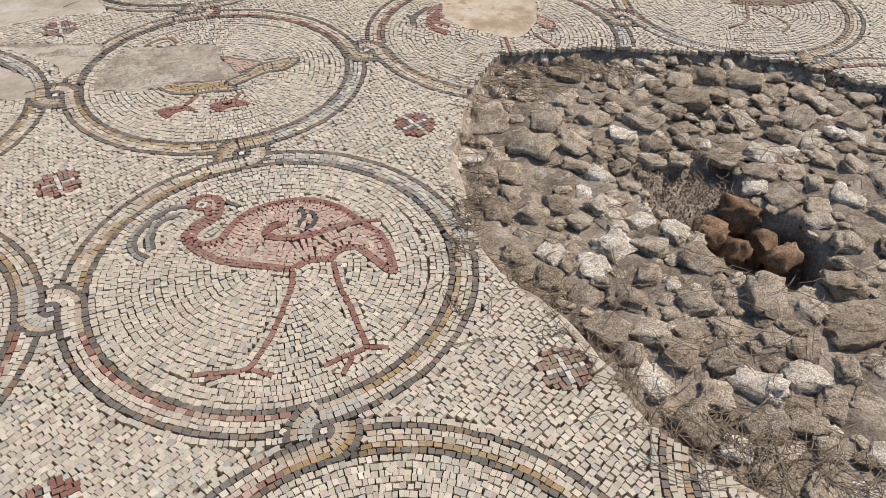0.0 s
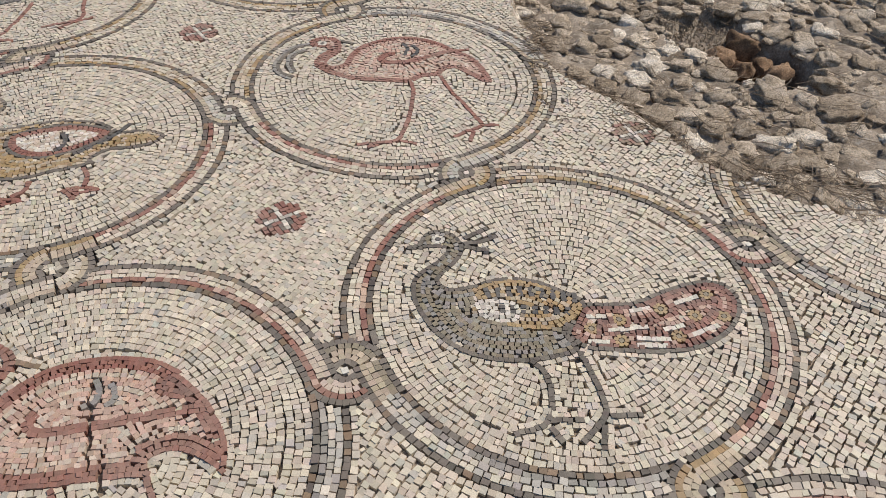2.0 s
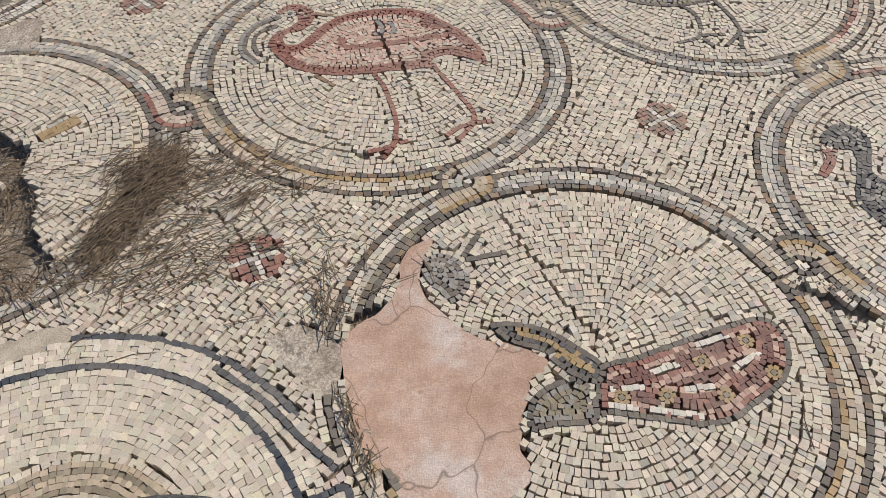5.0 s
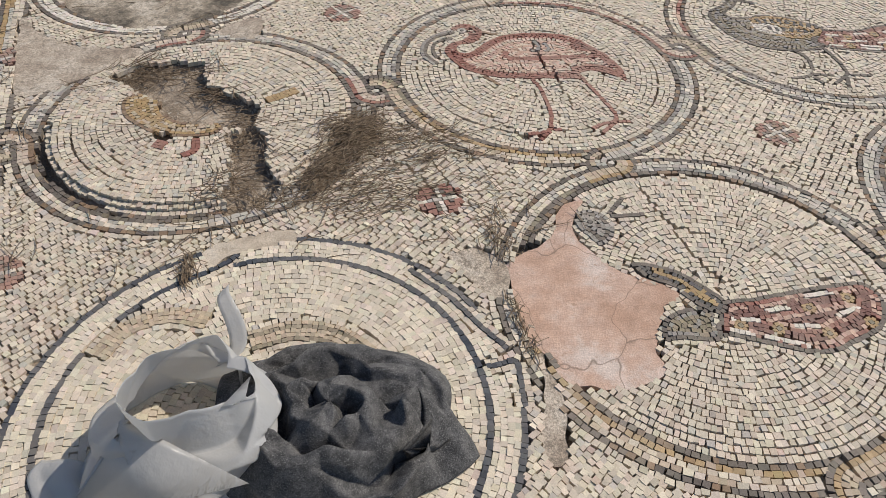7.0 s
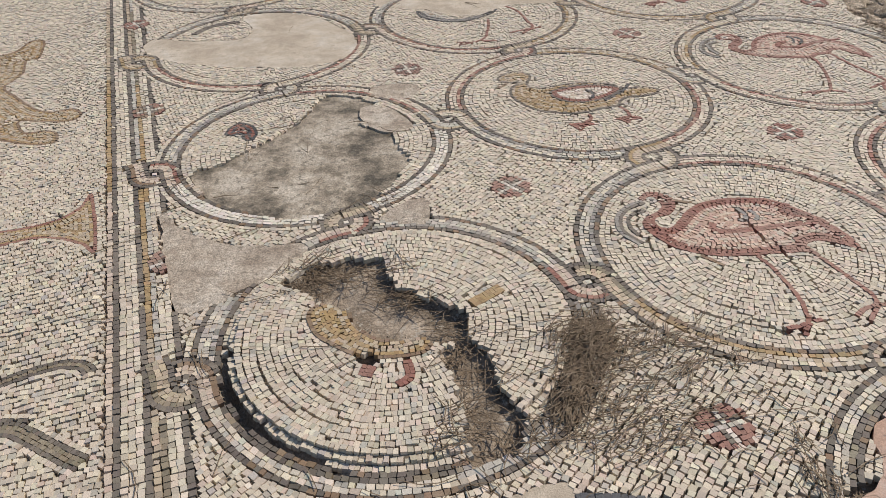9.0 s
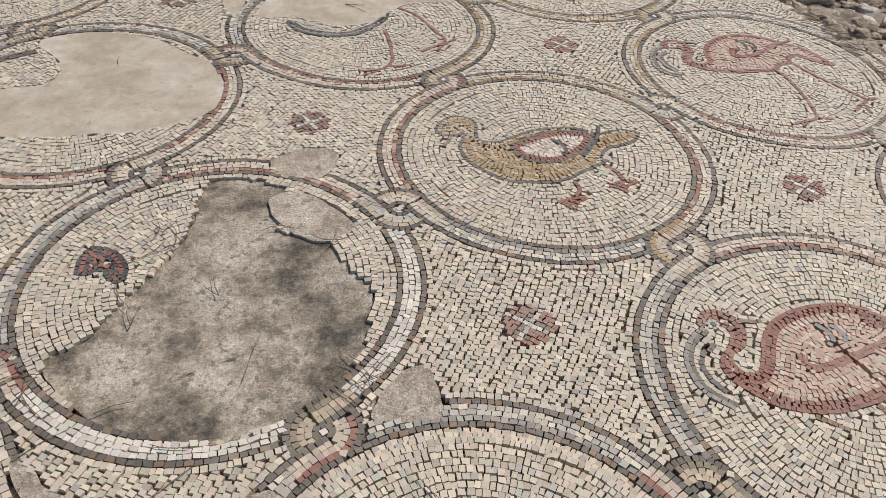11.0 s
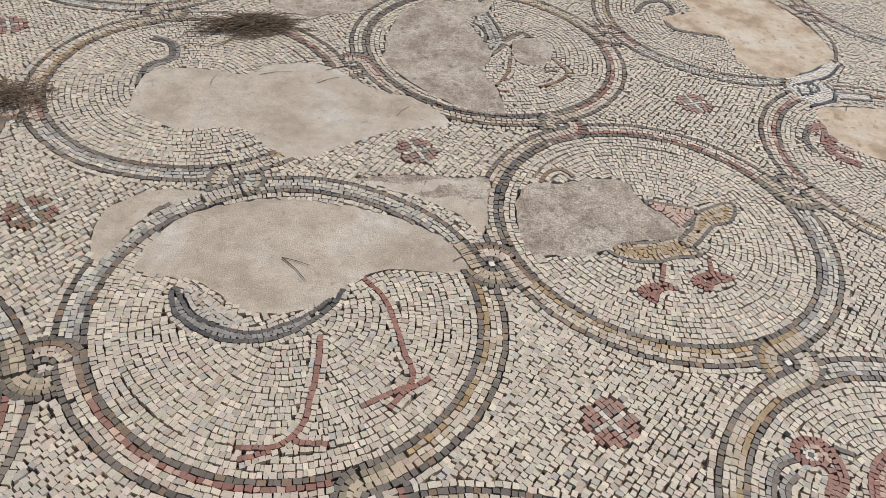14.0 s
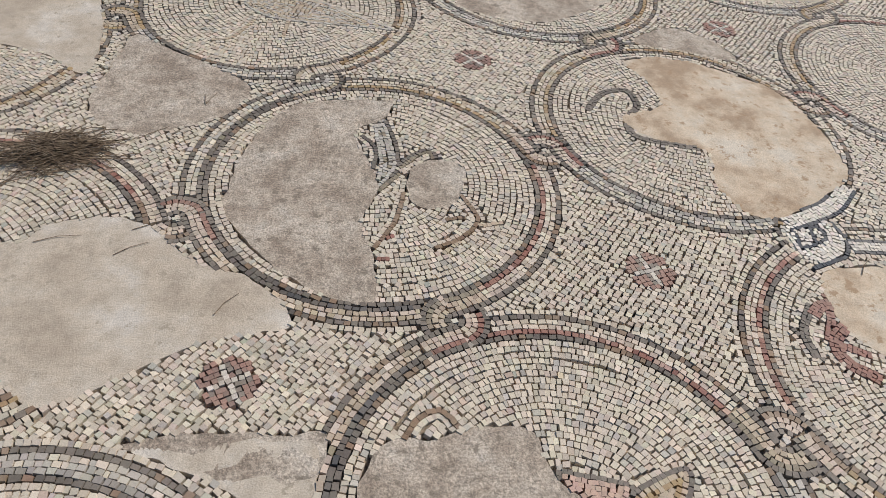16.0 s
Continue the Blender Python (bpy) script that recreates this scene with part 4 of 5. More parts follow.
# small stones close the gaps that the rows leave
for a in range(4):
    for b in range(4):
        hole = ~taken[1:-1, 1:-1]
        for dx in (-1, 0, 1):
            for dy in (-1, 0, 1):
                hole = hole & ~taken[1 + dx : NX - 1 + dx, 1 + dy : NY - 1 + dy] if dx or dy else hole
        spot = np.argwhere(hole)
        spot = spot[(spot[:, 0] % 4 == a) & (spot[:, 1] % 4 == b)]
        x, y = X0 + CELL * (spot[:, 0] + 1.5), Y0 + CELL * (spot[:, 1] + 1.5)
        p = (x - ORIGIN[0]) * E_P[0] + (y - ORIGIN[1]) * E_P[1]
        m = len(x)
        half = 0.0062 * (1 + 0.12 * rng.standard_normal((2, m)))
        lay(("floor",), np.column_stack((x, y)), rng.uniform(0, 1.57, m), half[0], half[1], paint(FIELD, rng.integers(0, 12, m)), 0.6, 2)


# ---- meshes ----
def mesh_of(name, verts, faces, material_, smooth=False):
    me = bpy.data.meshes.new(name)
    me.from_pydata(verts, [], faces)
    me.materials.append(material_)
    if smooth:
        me.polygons.foreach_set("use_smooth", [True] * len(me.polygons))
    me.update()
    return me


SIGN = np.array(((-1, -1), (1, -1), (1, 1), (-1, 1)), float)


def tessera_mesh(name, runs, proud=0.0, tight=0.915):
    """Many set stones in one mesh: slightly uneven tops, splayed sides sunk into the mortar."""
    xy, ang, hl, hw, col = (np.concatenate(c) for c in zip(*runs))
    xy = opened(xy.copy())
    worn = 1 - 0.055 * np.clip((xy[:, 1] - 2.4) / 1.0, 0, 1)
    hl, hw = hl * worn, hw * worn
    n = len(xy)
    ca, sa = np.cos(ang)[:, None], np.sin(ang)[:, None]
    top = level(xy[:, 0], xy[:, 1]) + 0.0008 * rng.standard_normal(n) + proud
    lean = 0.075 * rng.standard_normal((n, 2))
    v = np.empty((n, 8, 3))
    for half, grow in ((0, tight), (1, tight + 0.06)):
        u = SIGN[None, :, 0] * hl[:, None] * grow * (1 + 0.10 * rng.standard_normal((n, 4)))
        w = SIGN[None, :, 1] * hw[:, None] * grow * (1 + 0.10 * rng.standard_normal((n, 4)))
        v[:, 4 * half : 4 * half + 4, 0] = xy[:, 0:1] + u * ca - w * sa
        v[:, 4 * half : 4 * half + 4, 1] = xy[:, 1:2] + u * sa + w * ca
        v[:, 4 * half : 4 * half + 4, 2] = top[:, None] + (lean[:, :1] * u + lean[:, 1:] * w if half == 0 else -0.016)
    quad = np.array(((0, 1, 2, 3), (4, 5, 1, 0), (5, 6, 2, 1), (6, 7, 3, 2), (7, 4, 0, 3)))
    f = (quad[None] + 8 * np.arange(n)[:, None, None]).reshape(-1)
    me = bpy.data.meshes.new(name)
    me.vertices.add(8 * n)
    me.vertices.foreach_set("co", v.astype(np.float32).ravel())
    me.loops.add(20 * n)
    me.loops.foreach_set("vertex_index", f.astype(np.int32))
    me.polygons.add(5 * n)
    me.polygons.foreach_set("loop_start", (4 * np.arange(5 * n)).astype(np.int32))
    tint = me.attributes.new("tint", "FLOAT_COLOR", "POINT")
    rgba = np.ones((n, 8, 4), np.float32)
    rgba[:, :, :3] = col[:, None, :]
    tint.data.foreach_set("color", rgba.ravel())
    flat = me.attributes.new("sharp_face", "BOOLEAN", "FACE")
    flat.data.foreach_set("value", np.ones(5 * n, bool))
    me.materials.append(TESSERA)
    me.update(calc_edges=True)
    return me


def under(ob, parent):
    ob.parent = parent
    return ob


def empty(name, x, y, z=0.0):
    e = new(name)
    e.empty_display_size = 0.05
    return e


# ground: one sheet, fine where the pavement lies, out to the horizon
far = np.array([0.3, 0.8, 1.8, 4, 9, 20, 45, 110, 300, 900, 2500])
gx = np.concatenate((-5.4 - far[::-1], np.arange(-5.4, 2.6, 0.02), 2.6 + far))
gy = np.concatenate((-2.3 - far[::-1], np.arange(-2.3, 6.2, 0.02), 6.2 + far))
mx, my = np.meshgrid(gx, gy, indexing="ij")
core = (mx > -5.45) & (mx < 2.65) & (my > -2.35) & (my < 6.25)
down = np.where(core, at_cell(depth, mx, my), 0.0)
rough = np.clip(down / 0.05, 0.15, 1)
mz = level(np.clip(mx, -8, 5), np.clip(my, -5, 9)) - 0.0135 + (0.0030 * wave(mx, my, 3.1, 63) + 0.0030 * wave(mx, my, 17, 64)) * core - down + rough * (0.009 * wave(mx, my, 30, 61) + 0.003 * wave(mx, my, 80, 62)) * core * (down > 0.02)
nxg, nyg = len(gx), len(gy)
idx = np.arange(nxg * nyg).reshape(nxg, nyg)
gfaces = np.stack((idx[:-1, :-1], idx[1:, :-1], idx[1:, 1:], idx[:-1, 1:]), -1).reshape(-1, 4)
ground = new("ground", mesh_of("ground", np.stack((mx, my, mz), -1).reshape(-1, 3).tolist(), gfaces.tolist(), EARTH, True))
tagged(ground, "dusty tan mortar bed and bare earth under the mosaic", "ground", kind="structure")

# plaster repairs
NAMES = {"sand": "smooth sandy beige plaster repair set flush in the mosaic", "grit": "rough gritty tan mortar repair between mosaic tesserae", "cement": "stained grey cement repair sunk inside a mosaic roundel", "rose": "pinkish smooth plaster repair with hairline cracks in mosaic", "buff": "pale buff plaster repair with brown stains in mosaic"}
for kind, i, j, text in PATCHES:
    edge = smooth_line(outline(text, ORIGIN + i * ACROSS + j * ALONG), 0.012, True)
    edge = edge + 0.0045 * np.column_stack((wave(edge[:, 0], edge[:, 1], 70, 71), wave(edge[:, 0], edge[:, 1], 70, 72))) + 0.005 * np.column_stack((wave(edge[:, 0], edge[:, 1], 26, 74), wave(edge[:, 0], edge[:, 1], 26, 75)))
    drop = 0.010 if kind == "cement" else 0.0018
    bm = bmesh.new()
    bm.faces.new([bm.verts.new((a, b, 0)) for a, b in edge])
    bmesh.ops.triangulate(bm, faces=bm.faces[:])
    for axis in (0, 1):
        way = Vector((1, 0, 0)) if axis == 0 else Vector((0, 1, 0))
        for s in np.arange(edge[:, axis].min() + 0.07, edge[:, axis].max(), 0.12):
            bmesh.ops.bisect_plane(bm, geom=bm.verts[:] + bm.edges[:] + bm.faces[:], plane_co=way * s, plane_no=way)
    rim = [e for e in bm.edges if e.is_boundary]
    bm.normal_update()
    for v in bm.verts:
        v.co.z = float(level(v.co.x, v.co.y)) - drop + 0.0015 * float(wave(v.co.x, v.co.y, 20, 73))
    for e in rim:
        p, q = (v.co for v in e.verts)
        bm.faces.new([bm.verts.new(k) for k in (p, q, q - Vector((0, 0, 0.03)), p - Vector((0, 0, 0.03)))]).smooth = False
    for f in bm.faces:
        if f.normal.z < 0 and len(f.verts) and abs(f.normal.z) > 0.7:
            f.normal_flip()
    me = bpy.data.meshes.new("plaster_patch")
    bm.to_mesh(me)
    bm.free()
    me.materials.append(PLASTER[kind])
    me.polygons.foreach_set("use_smooth", [abs(p.normal.z) > 0.7 for p in me.polygons])
    tagged(new("plaster_patch", me), NAMES[kind], "plaster patch", "plaster repairs in the mosaic")

# ---- roundels, knots, rosettes, border ----
FIGURES = {
    (1, 1): "mosaic roundel with pink long-legged wading-bird shape in ochre ring",
    (0, 0): "cracked mosaic roundel with deep pink long-legged wading-bird shape",
    (1, 0): "mosaic roundel with grey crested shape and long patterned red tail",
    (0, 1): "mosaic roundel with golden duck-like shape and red wing",
    (1, -1): "mosaic roundel with dark blue-grey curved neck and red beak shape",
    (0, -1): "bulging broken mosaic roundel with patterned red tail beside pink plaster",
    (-1, 0): "collapsed mosaic roundel with bulging broken pieces and ochre fragment",
    (-1, 1): "mosaic roundel mostly lost to grey cement around a dark head shape",
    (-1, -1): "restored pale mosaic roundel with crisp dark blue outlines",
    (0, 2): "mosaic roundel with blue curved belly and thin red legs under plaster",
    (1, 2): "mosaic roundel with ochre duck-like tail and red feet beside grey plaster",
    (1, 3): "worn mosaic roundel half filled with rough grey-tan plaster",
    (2, 3): "mosaic roundel with thin dark curved neck around buff plaster",
    (-1, 2): "mosaic roundel filled with smooth sandy plaster",
}
# single stones: a few shared shapes, each piece an object of its own
def unit_tessera(seed):
    r = random.Random(seed)
    v = []
    for z, grow in ((0.0, 1.0), (-0.016, 1.05)):
        v += [(a * grow * r.uniform(0.9, 1.06), b * grow * r.uniform(0.9, 1.06), z) for a, b in ((-1, -1), (1, -1), (1, 1), (-1, 1))]
    return mesh_of("tessera", v, [(0, 1, 2, 3), (4, 5, 1, 0), (5, 6, 2, 1), (6, 7, 3, 2), (7, 4, 0, 3)], TESSERA_LOOSE)


SINGLE = [unit_tessera(s) for s in range(9)]
lot = random.Random(3)


def pieces(parent, runs, limit=10000, proud=0.0016):
    """Sets up to limit pieces of the runs as objects; returns what is left over."""
    xy, ang, hl, hw, col = (np.concatenate(c) for c in zip(*runs))
    xy = opened(xy.copy())
    top = level(xy[:, 0], xy[:, 1]) + 0.0005 * rng.standard_normal(len(xy)) + proud
    for k in range(min(limit, len(xy))):
        ob = under(new("tessera", lot.choice(SINGLE)), parent)
        ob.matrix_basis = pose(xy[k, 0], xy[k, 1], top[k], lot.gauss(0, 2), lot.gauss(0, 2), math.degrees(ang[k])) @ Matrix.Diagonal((hl[k], hw[k], 1, 1))
        ob.color = (*col[k], 1)
    rest = [(xy[limit:], ang[limit:], hl[limit:], hw[limit:], col[limit:])]
    return rest if len(xy) > limit else None


SPLIT = ((1, 1), (0, 0), (1, 0), (0, 1), (0, -1), (-1, 0), (1, 2))
for key in ROUNDELS:
    parts = [(nm, laid.get((*key, nm))) for nm in ("field", "ring", "motif")]
    if not any(runs and sum(len(r[0]) for r in runs) > 30 for _, runs in parts):
        continue
    c0 = centre(*key)
    thing = empty("mosaic_roundel", *c0)
    tagged(thing, FIGURES.get(key, "round cream mosaic roundel with dark-edged coloured ring"), "mosaic roundel", "roundels of the mosaic pavement")
    for nm, runs in parts:
        if runs and nm == "motif" and key in SPLIT:
            runs = pieces(thing, runs, 290)
        if runs and sum(len(r[0]) for r in runs):
            ob = under(new({"field": "background_field", "ring": "ring_band", "motif": "figure"}[nm], tessera_mesh(nm, runs, 0.0016 if nm == "motif" else 0.0008 if nm == "ring" else -0.0006, 0.985 if nm == "motif" or key == RESTORED else 0.915)), thing)
            tagged(ob, {"field": "cream stone tesserae in circular rows", "ring": "dark-edged ring of coloured tesserae", "motif": "plain figure of coloured tesserae"}[nm], kind="stuff")
panel = laid.get(("panel",), [])
for key in MOTIFS:
    if key[0] < -1:
        panel = panel + laid.get((*key, "motif"), [])
for own, runs in laid.items():
    count = sum(len(r[0]) for r in runs)
    if own[0] == "knot" and own[2] == 0:
        both = [r for r in (runs, laid.get((*own[:2], 1))) if r and sum(len(k[0]) for k in r) > 4]
        if not both:
            continue
        c0 = np.concatenate([k[0] for r in both for k in r]).mean(0)
        thing = tagged(empty("mosaic_knot", *c0), "interlaced mosaic knot of two coloured strands joining rings", "mosaic knot", "knots between the roundels")
        for r in both:
            if math.hypot(c0[0] + 1.0, c0[1] - 0.9) < 1.75:
                pieces(thing, r, proud=0.0006)
            else:
                tagged(under(new("strand", tessera_mesh("strand", r, 0.0006, 0.96)), thing), kind="stuff")
    if own[0] == "rosette" and count > 14:
        c0 = np.concatenate([r[0] for r in runs]).mean(0)
        thing = tagged(empty("mosaic_rosette", *c0), "small dark red four-petal mosaic rosette on cream ground", "mosaic rosette", "rosettes between the roundels")
        pieces(thing, runs)
whole = [np.concatenate(c) for c in zip(*laid[("floor",)])]
order = np.argsort(np.hypot(whole[0][:, 0] + 0.42, whole[0][:, 1] + 0.25))
singles, joined = [[c[order[:300]] for c in whole]], [[c[order[300:]] for c in whole]]
pavement = tagged(new("mosaic_floor", tessera_mesh("mosaic_floor", joined)), "cream stone tesserae laid in wandering rows", "mosaic floor", kind="structure")
pieces(pavement, singles, proud=0.0)
tagged(new("mosaic_border", tessera_mesh("mosaic_border", laid[("border",)])), "straight mosaic border of dark, white and ochre rows", "mosaic border", kind="structure")
tagged(new("mosaic_panel", tessera_mesh("mosaic_panel", panel)), "cream mosaic side panel with brown and dark grey shapes", "mosaic panel", kind="structure")


# ---- rubble bed ----
def stone_mesh(name, seed, mat, sub=3):
    bm = bmesh.new()
    bmesh.ops.create_icosphere(bm, subdivisions=sub, radius=1.0)
    off = Vector((seed * 7.3, seed * 3.1, seed * 1.7))
    for v in bm.verts:
        p = v.co.copy()
        cubed = Vector([math.copysign(abs(c) ** 0.62, c) for c in p])
        k = 1.06 + 0.36 * noise.noise(p * 1.2 + off) + 0.20 * noise.noise(p * 2.7 + off) - 0.22 * abs(noise.noise(p * 4.5 + off)) + 0.20 * noise.noise(p * 6 + off) - 0.26 * abs(noise.noise(p * 10 + off)) + 0.12 * noise.noise(p * 19 + off)
        v.co = cubed * k * 0.9
    me = bpy.data.meshes.new(name)
    bm.to_mesh(me)
    bm.free()
    me.materials.append(mat)
    me.polygons.foreach_set("use_smooth", [True] * len(me.polygons))
    return me


rubble = empty("rubble_bed", 1, 2)
tagged(rubble, "exposed bed of grey-brown field stones where mosaic is lost", "rubble bed")
kinds = [stone_mesh("stone", s, STONE) for s in range(10)]
pick = random.Random(5)
spots = []
cut_line, pit_line = smooth_line(CUT, 0.05, True), smooth_line(PIT, 0.05, True)
tries = 0
while len(spots) < 560 and tries < 14000:
    tries += 1
    r = pick.choice((0.045, 0.05, 0.055, 0.06, 0.07, 0.085)) if tries < 4000 else pick.uniform(0.02, 0.04)
    x, y = pick.uniform(0.0, 2.1), pick.uniform(0.75, 3.05)
    if not inside(np.array([x]), np.array([y]), CUT)[0]:
        continue
    gap = np.hypot(*(cut_line - (x, y)).T).min()
    pit = np.hypot(*(pit_line - (x, y)).T).min()
    if gap < r * 0.8 + (0.055 if y < 2.0 else 0.02) or inside(np.array([x]), np.array([y]), PIT)[0] or inside(np.array([x]), np.array([y]), SLOPE)[0] or pit < r * 0.55:
        continue
    if any(math.hypot(x - a, y - b) < 0.83 * (r + s) for a, b, s in spots):
        continue
    spots.append((x, y, r))
for x, y, r in spots:
    ob = under(new("stone", pick.choice(kinds)), rubble)
    ob.matrix_basis = pose(x, y, -0.060 + 0.08 * r + pick.uniform(-0.008, 0.008), pick.uniform(-14, 14), pick.uniform(-14, 14), pick.uniform(0, 360)) @ Matrix.Diagonal((r * pick.uniform(1.0, 1.2), r * pick.uniform(0.82, 1.02), r * pick.uniform(0.38, 0.52), 1))
# small stones bedded in the broken edge
for x, y in smooth_line(CUT, 0.062, True):
    if y < 2.1 and x < 1.5:
        continue
    m = CUT.mean(0)
    k = pick.uniform(0.010, 0.03) / math.hypot(x - m[0], y - m[1])
    r = pick.uniform(0.022, 0.036)
    ob = under(new("stone", pick.choice(kinds)), rubble)
    ob.matrix_basis = pose(x + k * (m[0] - x), y + k * (m[1] - y), pick.uniform(-0.062, -0.034), pick.uniform(-40, 40), pick.uniform(-40, 40), pick.uniform(0, 360)) @ Matrix.Diagonal((r * 1.15, r * 0.9, r * 0.75, 1))
# sloping lip of old mortar under the broken edge
lip = smooth_line(CUT, 0.02, True)
lip_in = CUT.mean(0) - lip
lip_in /= np.hypot(*lip_in.T)[:, None]
lip_v, lip_f = [], []
LIP = ((-0.012, -0.016), (0.012, -0.012), (0.030, -0.022), (0.048, -0.046), (0.055, -0.075))
for n, (p, d) in enumerate(zip(lip, lip_in)):
    wide = 0.8 + 0.45 * float(wave(p[0], p[1], 9.0, 91))
    for k, (off, z) in enumerate(LIP):
        x, y = p + d * (off * max(0.35, wide) + 0.004 * float(wave(p[0] * 3, p[1] * 3 + k, 14.0, 92)))
        lip_v.append((x, y, float(level(x, y)) + z + 0.004 * float(wave(x, y, 40.0, 93))))
for n in range(len(lip)):
    if lip[n][1] > 2.25 or lip[n][0] > 1.6:
        continue
    m = (n + 1) % len(lip)
    lip_f += [(5 * n + k, 5 * n + k + 1, 5 * m + k + 1, 5 * m + k) for k in range(4)]
under(tagged(new("mortar_lip", mesh_of("mortar_lip", lip_v, lip_f, PLASTER["grit"], True)), "rough sloping lip of tan mortar"), rubble)
# loose stones down in the pit
browns = [stone_mesh("loose_stone", 20 + s, BROWN_STONE) for s in range(4)]
for n, (x, y, z, r) in enumerate(((0.985, 2.035, -0.085, 0.066), (0.875, 1.955, -0.10, 0.062), (0.945, 1.895, -0.125, 0.052), (1.09, 1.855, -0.13, 0.06), (1.06, 1.95, -0.16, 0.06))):
    ob = new("loose_stone", browns[n % 4])
    ob.matrix_basis = pose(x, y, z, 20 * n, 15, 70 * n) @ Matrix.Diagonal((r * 1.15, r, r * 0.85, 1))
    tagged(ob, "loose rough brown stone lying in the dark pit", "stone", "loose stones in the pit")

gravel_v, gravel_f = [], []
for n in range(900):
    x, y = pick.uniform(0.66, 1.0), pick.uniform(1.98, 2.34)
    r = pick.uniform(0.003, 0.008)
    z = -float(at_cell(depth, np.array([x]), np.array([y]))[0]) + 0.35 * r
    n0 = len(gravel_v)
    gravel_v += [(x + r * pick.uniform(0.6, 1.1) * a, y + r * pick.uniform(0.6, 1.1) * b, z + r * 0.8 * c) for a, b, c in ((1, 0, 0), (-1, 0, 0), (0, 1, 0), (0, -1, 0), (0, 0, 1), (0, 0, -1))]
    gravel_f += [(n0 + a, n0 + b, n0 + c) for a, b, c in ((0, 2, 4), (2, 1, 4), (1, 3, 4), (3, 0, 4), (2, 0, 5), (1, 2, 5), (3, 1, 5), (0, 3, 5))]
tagged(new("gravel", mesh_of("gravel", gravel_v, gravel_f, STONE)), "loose pale gravel sloping into the dark pit", "gravel", kind="stuff")

crumb_v, crumb_f = [], []
for line, wide, many in ((TRENCH, 0.022, 420), (CUT, 0.025, 700), (outline("-129,-88 -119,-83 -113,-92 -118,-107 -124,-100"), 0.02, 160), (outline("-22,-85 -12,-92 -6,-100 -16,-95"), 0.012, 60)):
    edge = smooth_line(line, 0.004, True)
    for n in range(many):
        x, y = edge[pick.randrange(len(edge))] + np.array((pick.gauss(0, wide), pick.gauss(0, wide)))
        r = pick.uniform(0.0015, 0.0055)
        low = float(at_cell(depth, np.array([x]), np.array([y]))[0])
        z = float(level(x, y)) - low + (0.4 * r if low < 0.01 else r - 0.006)
        n0 = len(crumb_v)
        crumb_v += [(x + r * pick.uniform(0.5, 1.2) * a, y + r * pick.uniform(0.5, 1.2) * b, z + r * 0.9 * c) for a, b, c in ((1, 0, 0), (-1, 0, 0), (0, 1, 0), (0, -1, 0), (0, 0, 1), (0, 0, -1))]
        crumb_f += [(n0 + a, n0 + b, n0 + c) for a, b, c in ((0, 2, 4), (2, 1, 4), (1, 3, 4), (3, 0, 4), (2, 0, 5), (1, 2, 5), (3, 1, 5), (0, 3, 5))]
tagged(new("mortar_crumbs", mesh_of("mortar_crumbs", crumb_v, crumb_f, PLASTER["grit"])), "loose mortar crumbs along broken mosaic edges", "crumbs", kind="stuff")


# ---- dry needles and twigs ----
def needles(name, spots, count, label, length=(0.07, 0.16), thick=0.00135, high=0.03, lie=None, seed=1):
    """A tangle of thin bent needles; spots are (x, y, spread x, spread y, turn)."""
    r = np.random.default_rng(seed)
    V, F = [], []
    for k in range(count):
        x, y, sx, sy, turn = spots[k % len(spots)]
        a, b = r.standard_normal(2) * (sx, sy)
        near = math.exp(-0.5 * ((a / sx) ** 2 + (b / sy) ** 2))
        px, py = x + a * math.cos(turn) - b * math.sin(turn), y + a * math.sin(turn) + b * math.cos(turn)
        z = float(level(px, py)) - float(at_cell(depth, np.array([px]), np.array([py]))[0]) + 0.004 + high * near * r.random()
        head = (lie if lie is not None else r.uniform(0, 6.283)) + 0.42 * r.standard_normal()
        ln, bend, tilt = r.uniform(*length), 0.5 * r.standard_normal(), 0.14 * r.standard_normal() * (0.3 + near)
        n0 = len(V)
        for s in range(4):
            f = s / 3 - 0.5
            h = head + bend * f
            cx, cy, cz = px + ln * f * math.cos(h), py + ln * f * math.sin(h), z + abs(ln * f * tilt) * 0.8 - 0.01 * (abs(f) - 0.2) * high / 0.03
            w = thick * (1.25 - abs(f))
            for q in (0.5, 2.6, 4.7):
                V.append((cx - w * math.sin(h) * math.cos(q), cy + w * math.cos(h) * math.cos(q), max(cz, z - 0.003) + w * math.sin(q)))
        for s in range(3):
            for q in range(3):
                c, d = n0 + 3 * s + q, n0 + 3 * s + (q + 1) % 3
                F.append((c, d, d + 3, c + 3))
    return tagged(new(name, mesh_of(name, V, F, NEEDLE)), label, "dry needles", kind="stuff")


needles("needle_heap", [(-1.80, -0.45, 0.042, 0.10, -0.25), (-1.79, -0.38, 0.04, 0.045, 0.0), (-1.86, -0.57, 0.022, 0.06, -0.3)], 720, "heap of dry brown pine needles on broken mosaic", high=0.035, lie=1.0, length=(0.05, 0.12), seed=2)
needles("scattered_needles", [(-1.70, -0.50, 0.16, 0.11, 0.3), (-1.62, -0.42, 0.14, 0.06, -0.2), (-1.75, -0.70, 0.1, 0.07, 0.3)], 230, "thin scatter of dry pine needles over cream mosaic", high=0.006, lie=0.5, seed=3)
needles("needle_heap", [(-2.36, 3.90, 0.10, 0.045, 0.25), (-2.30, 3.93, 0.05, 0.04, 0.0)], 480, "dark heap of dry pine needles on worn mosaic", high=0.035, lie=0.3, seed=4)
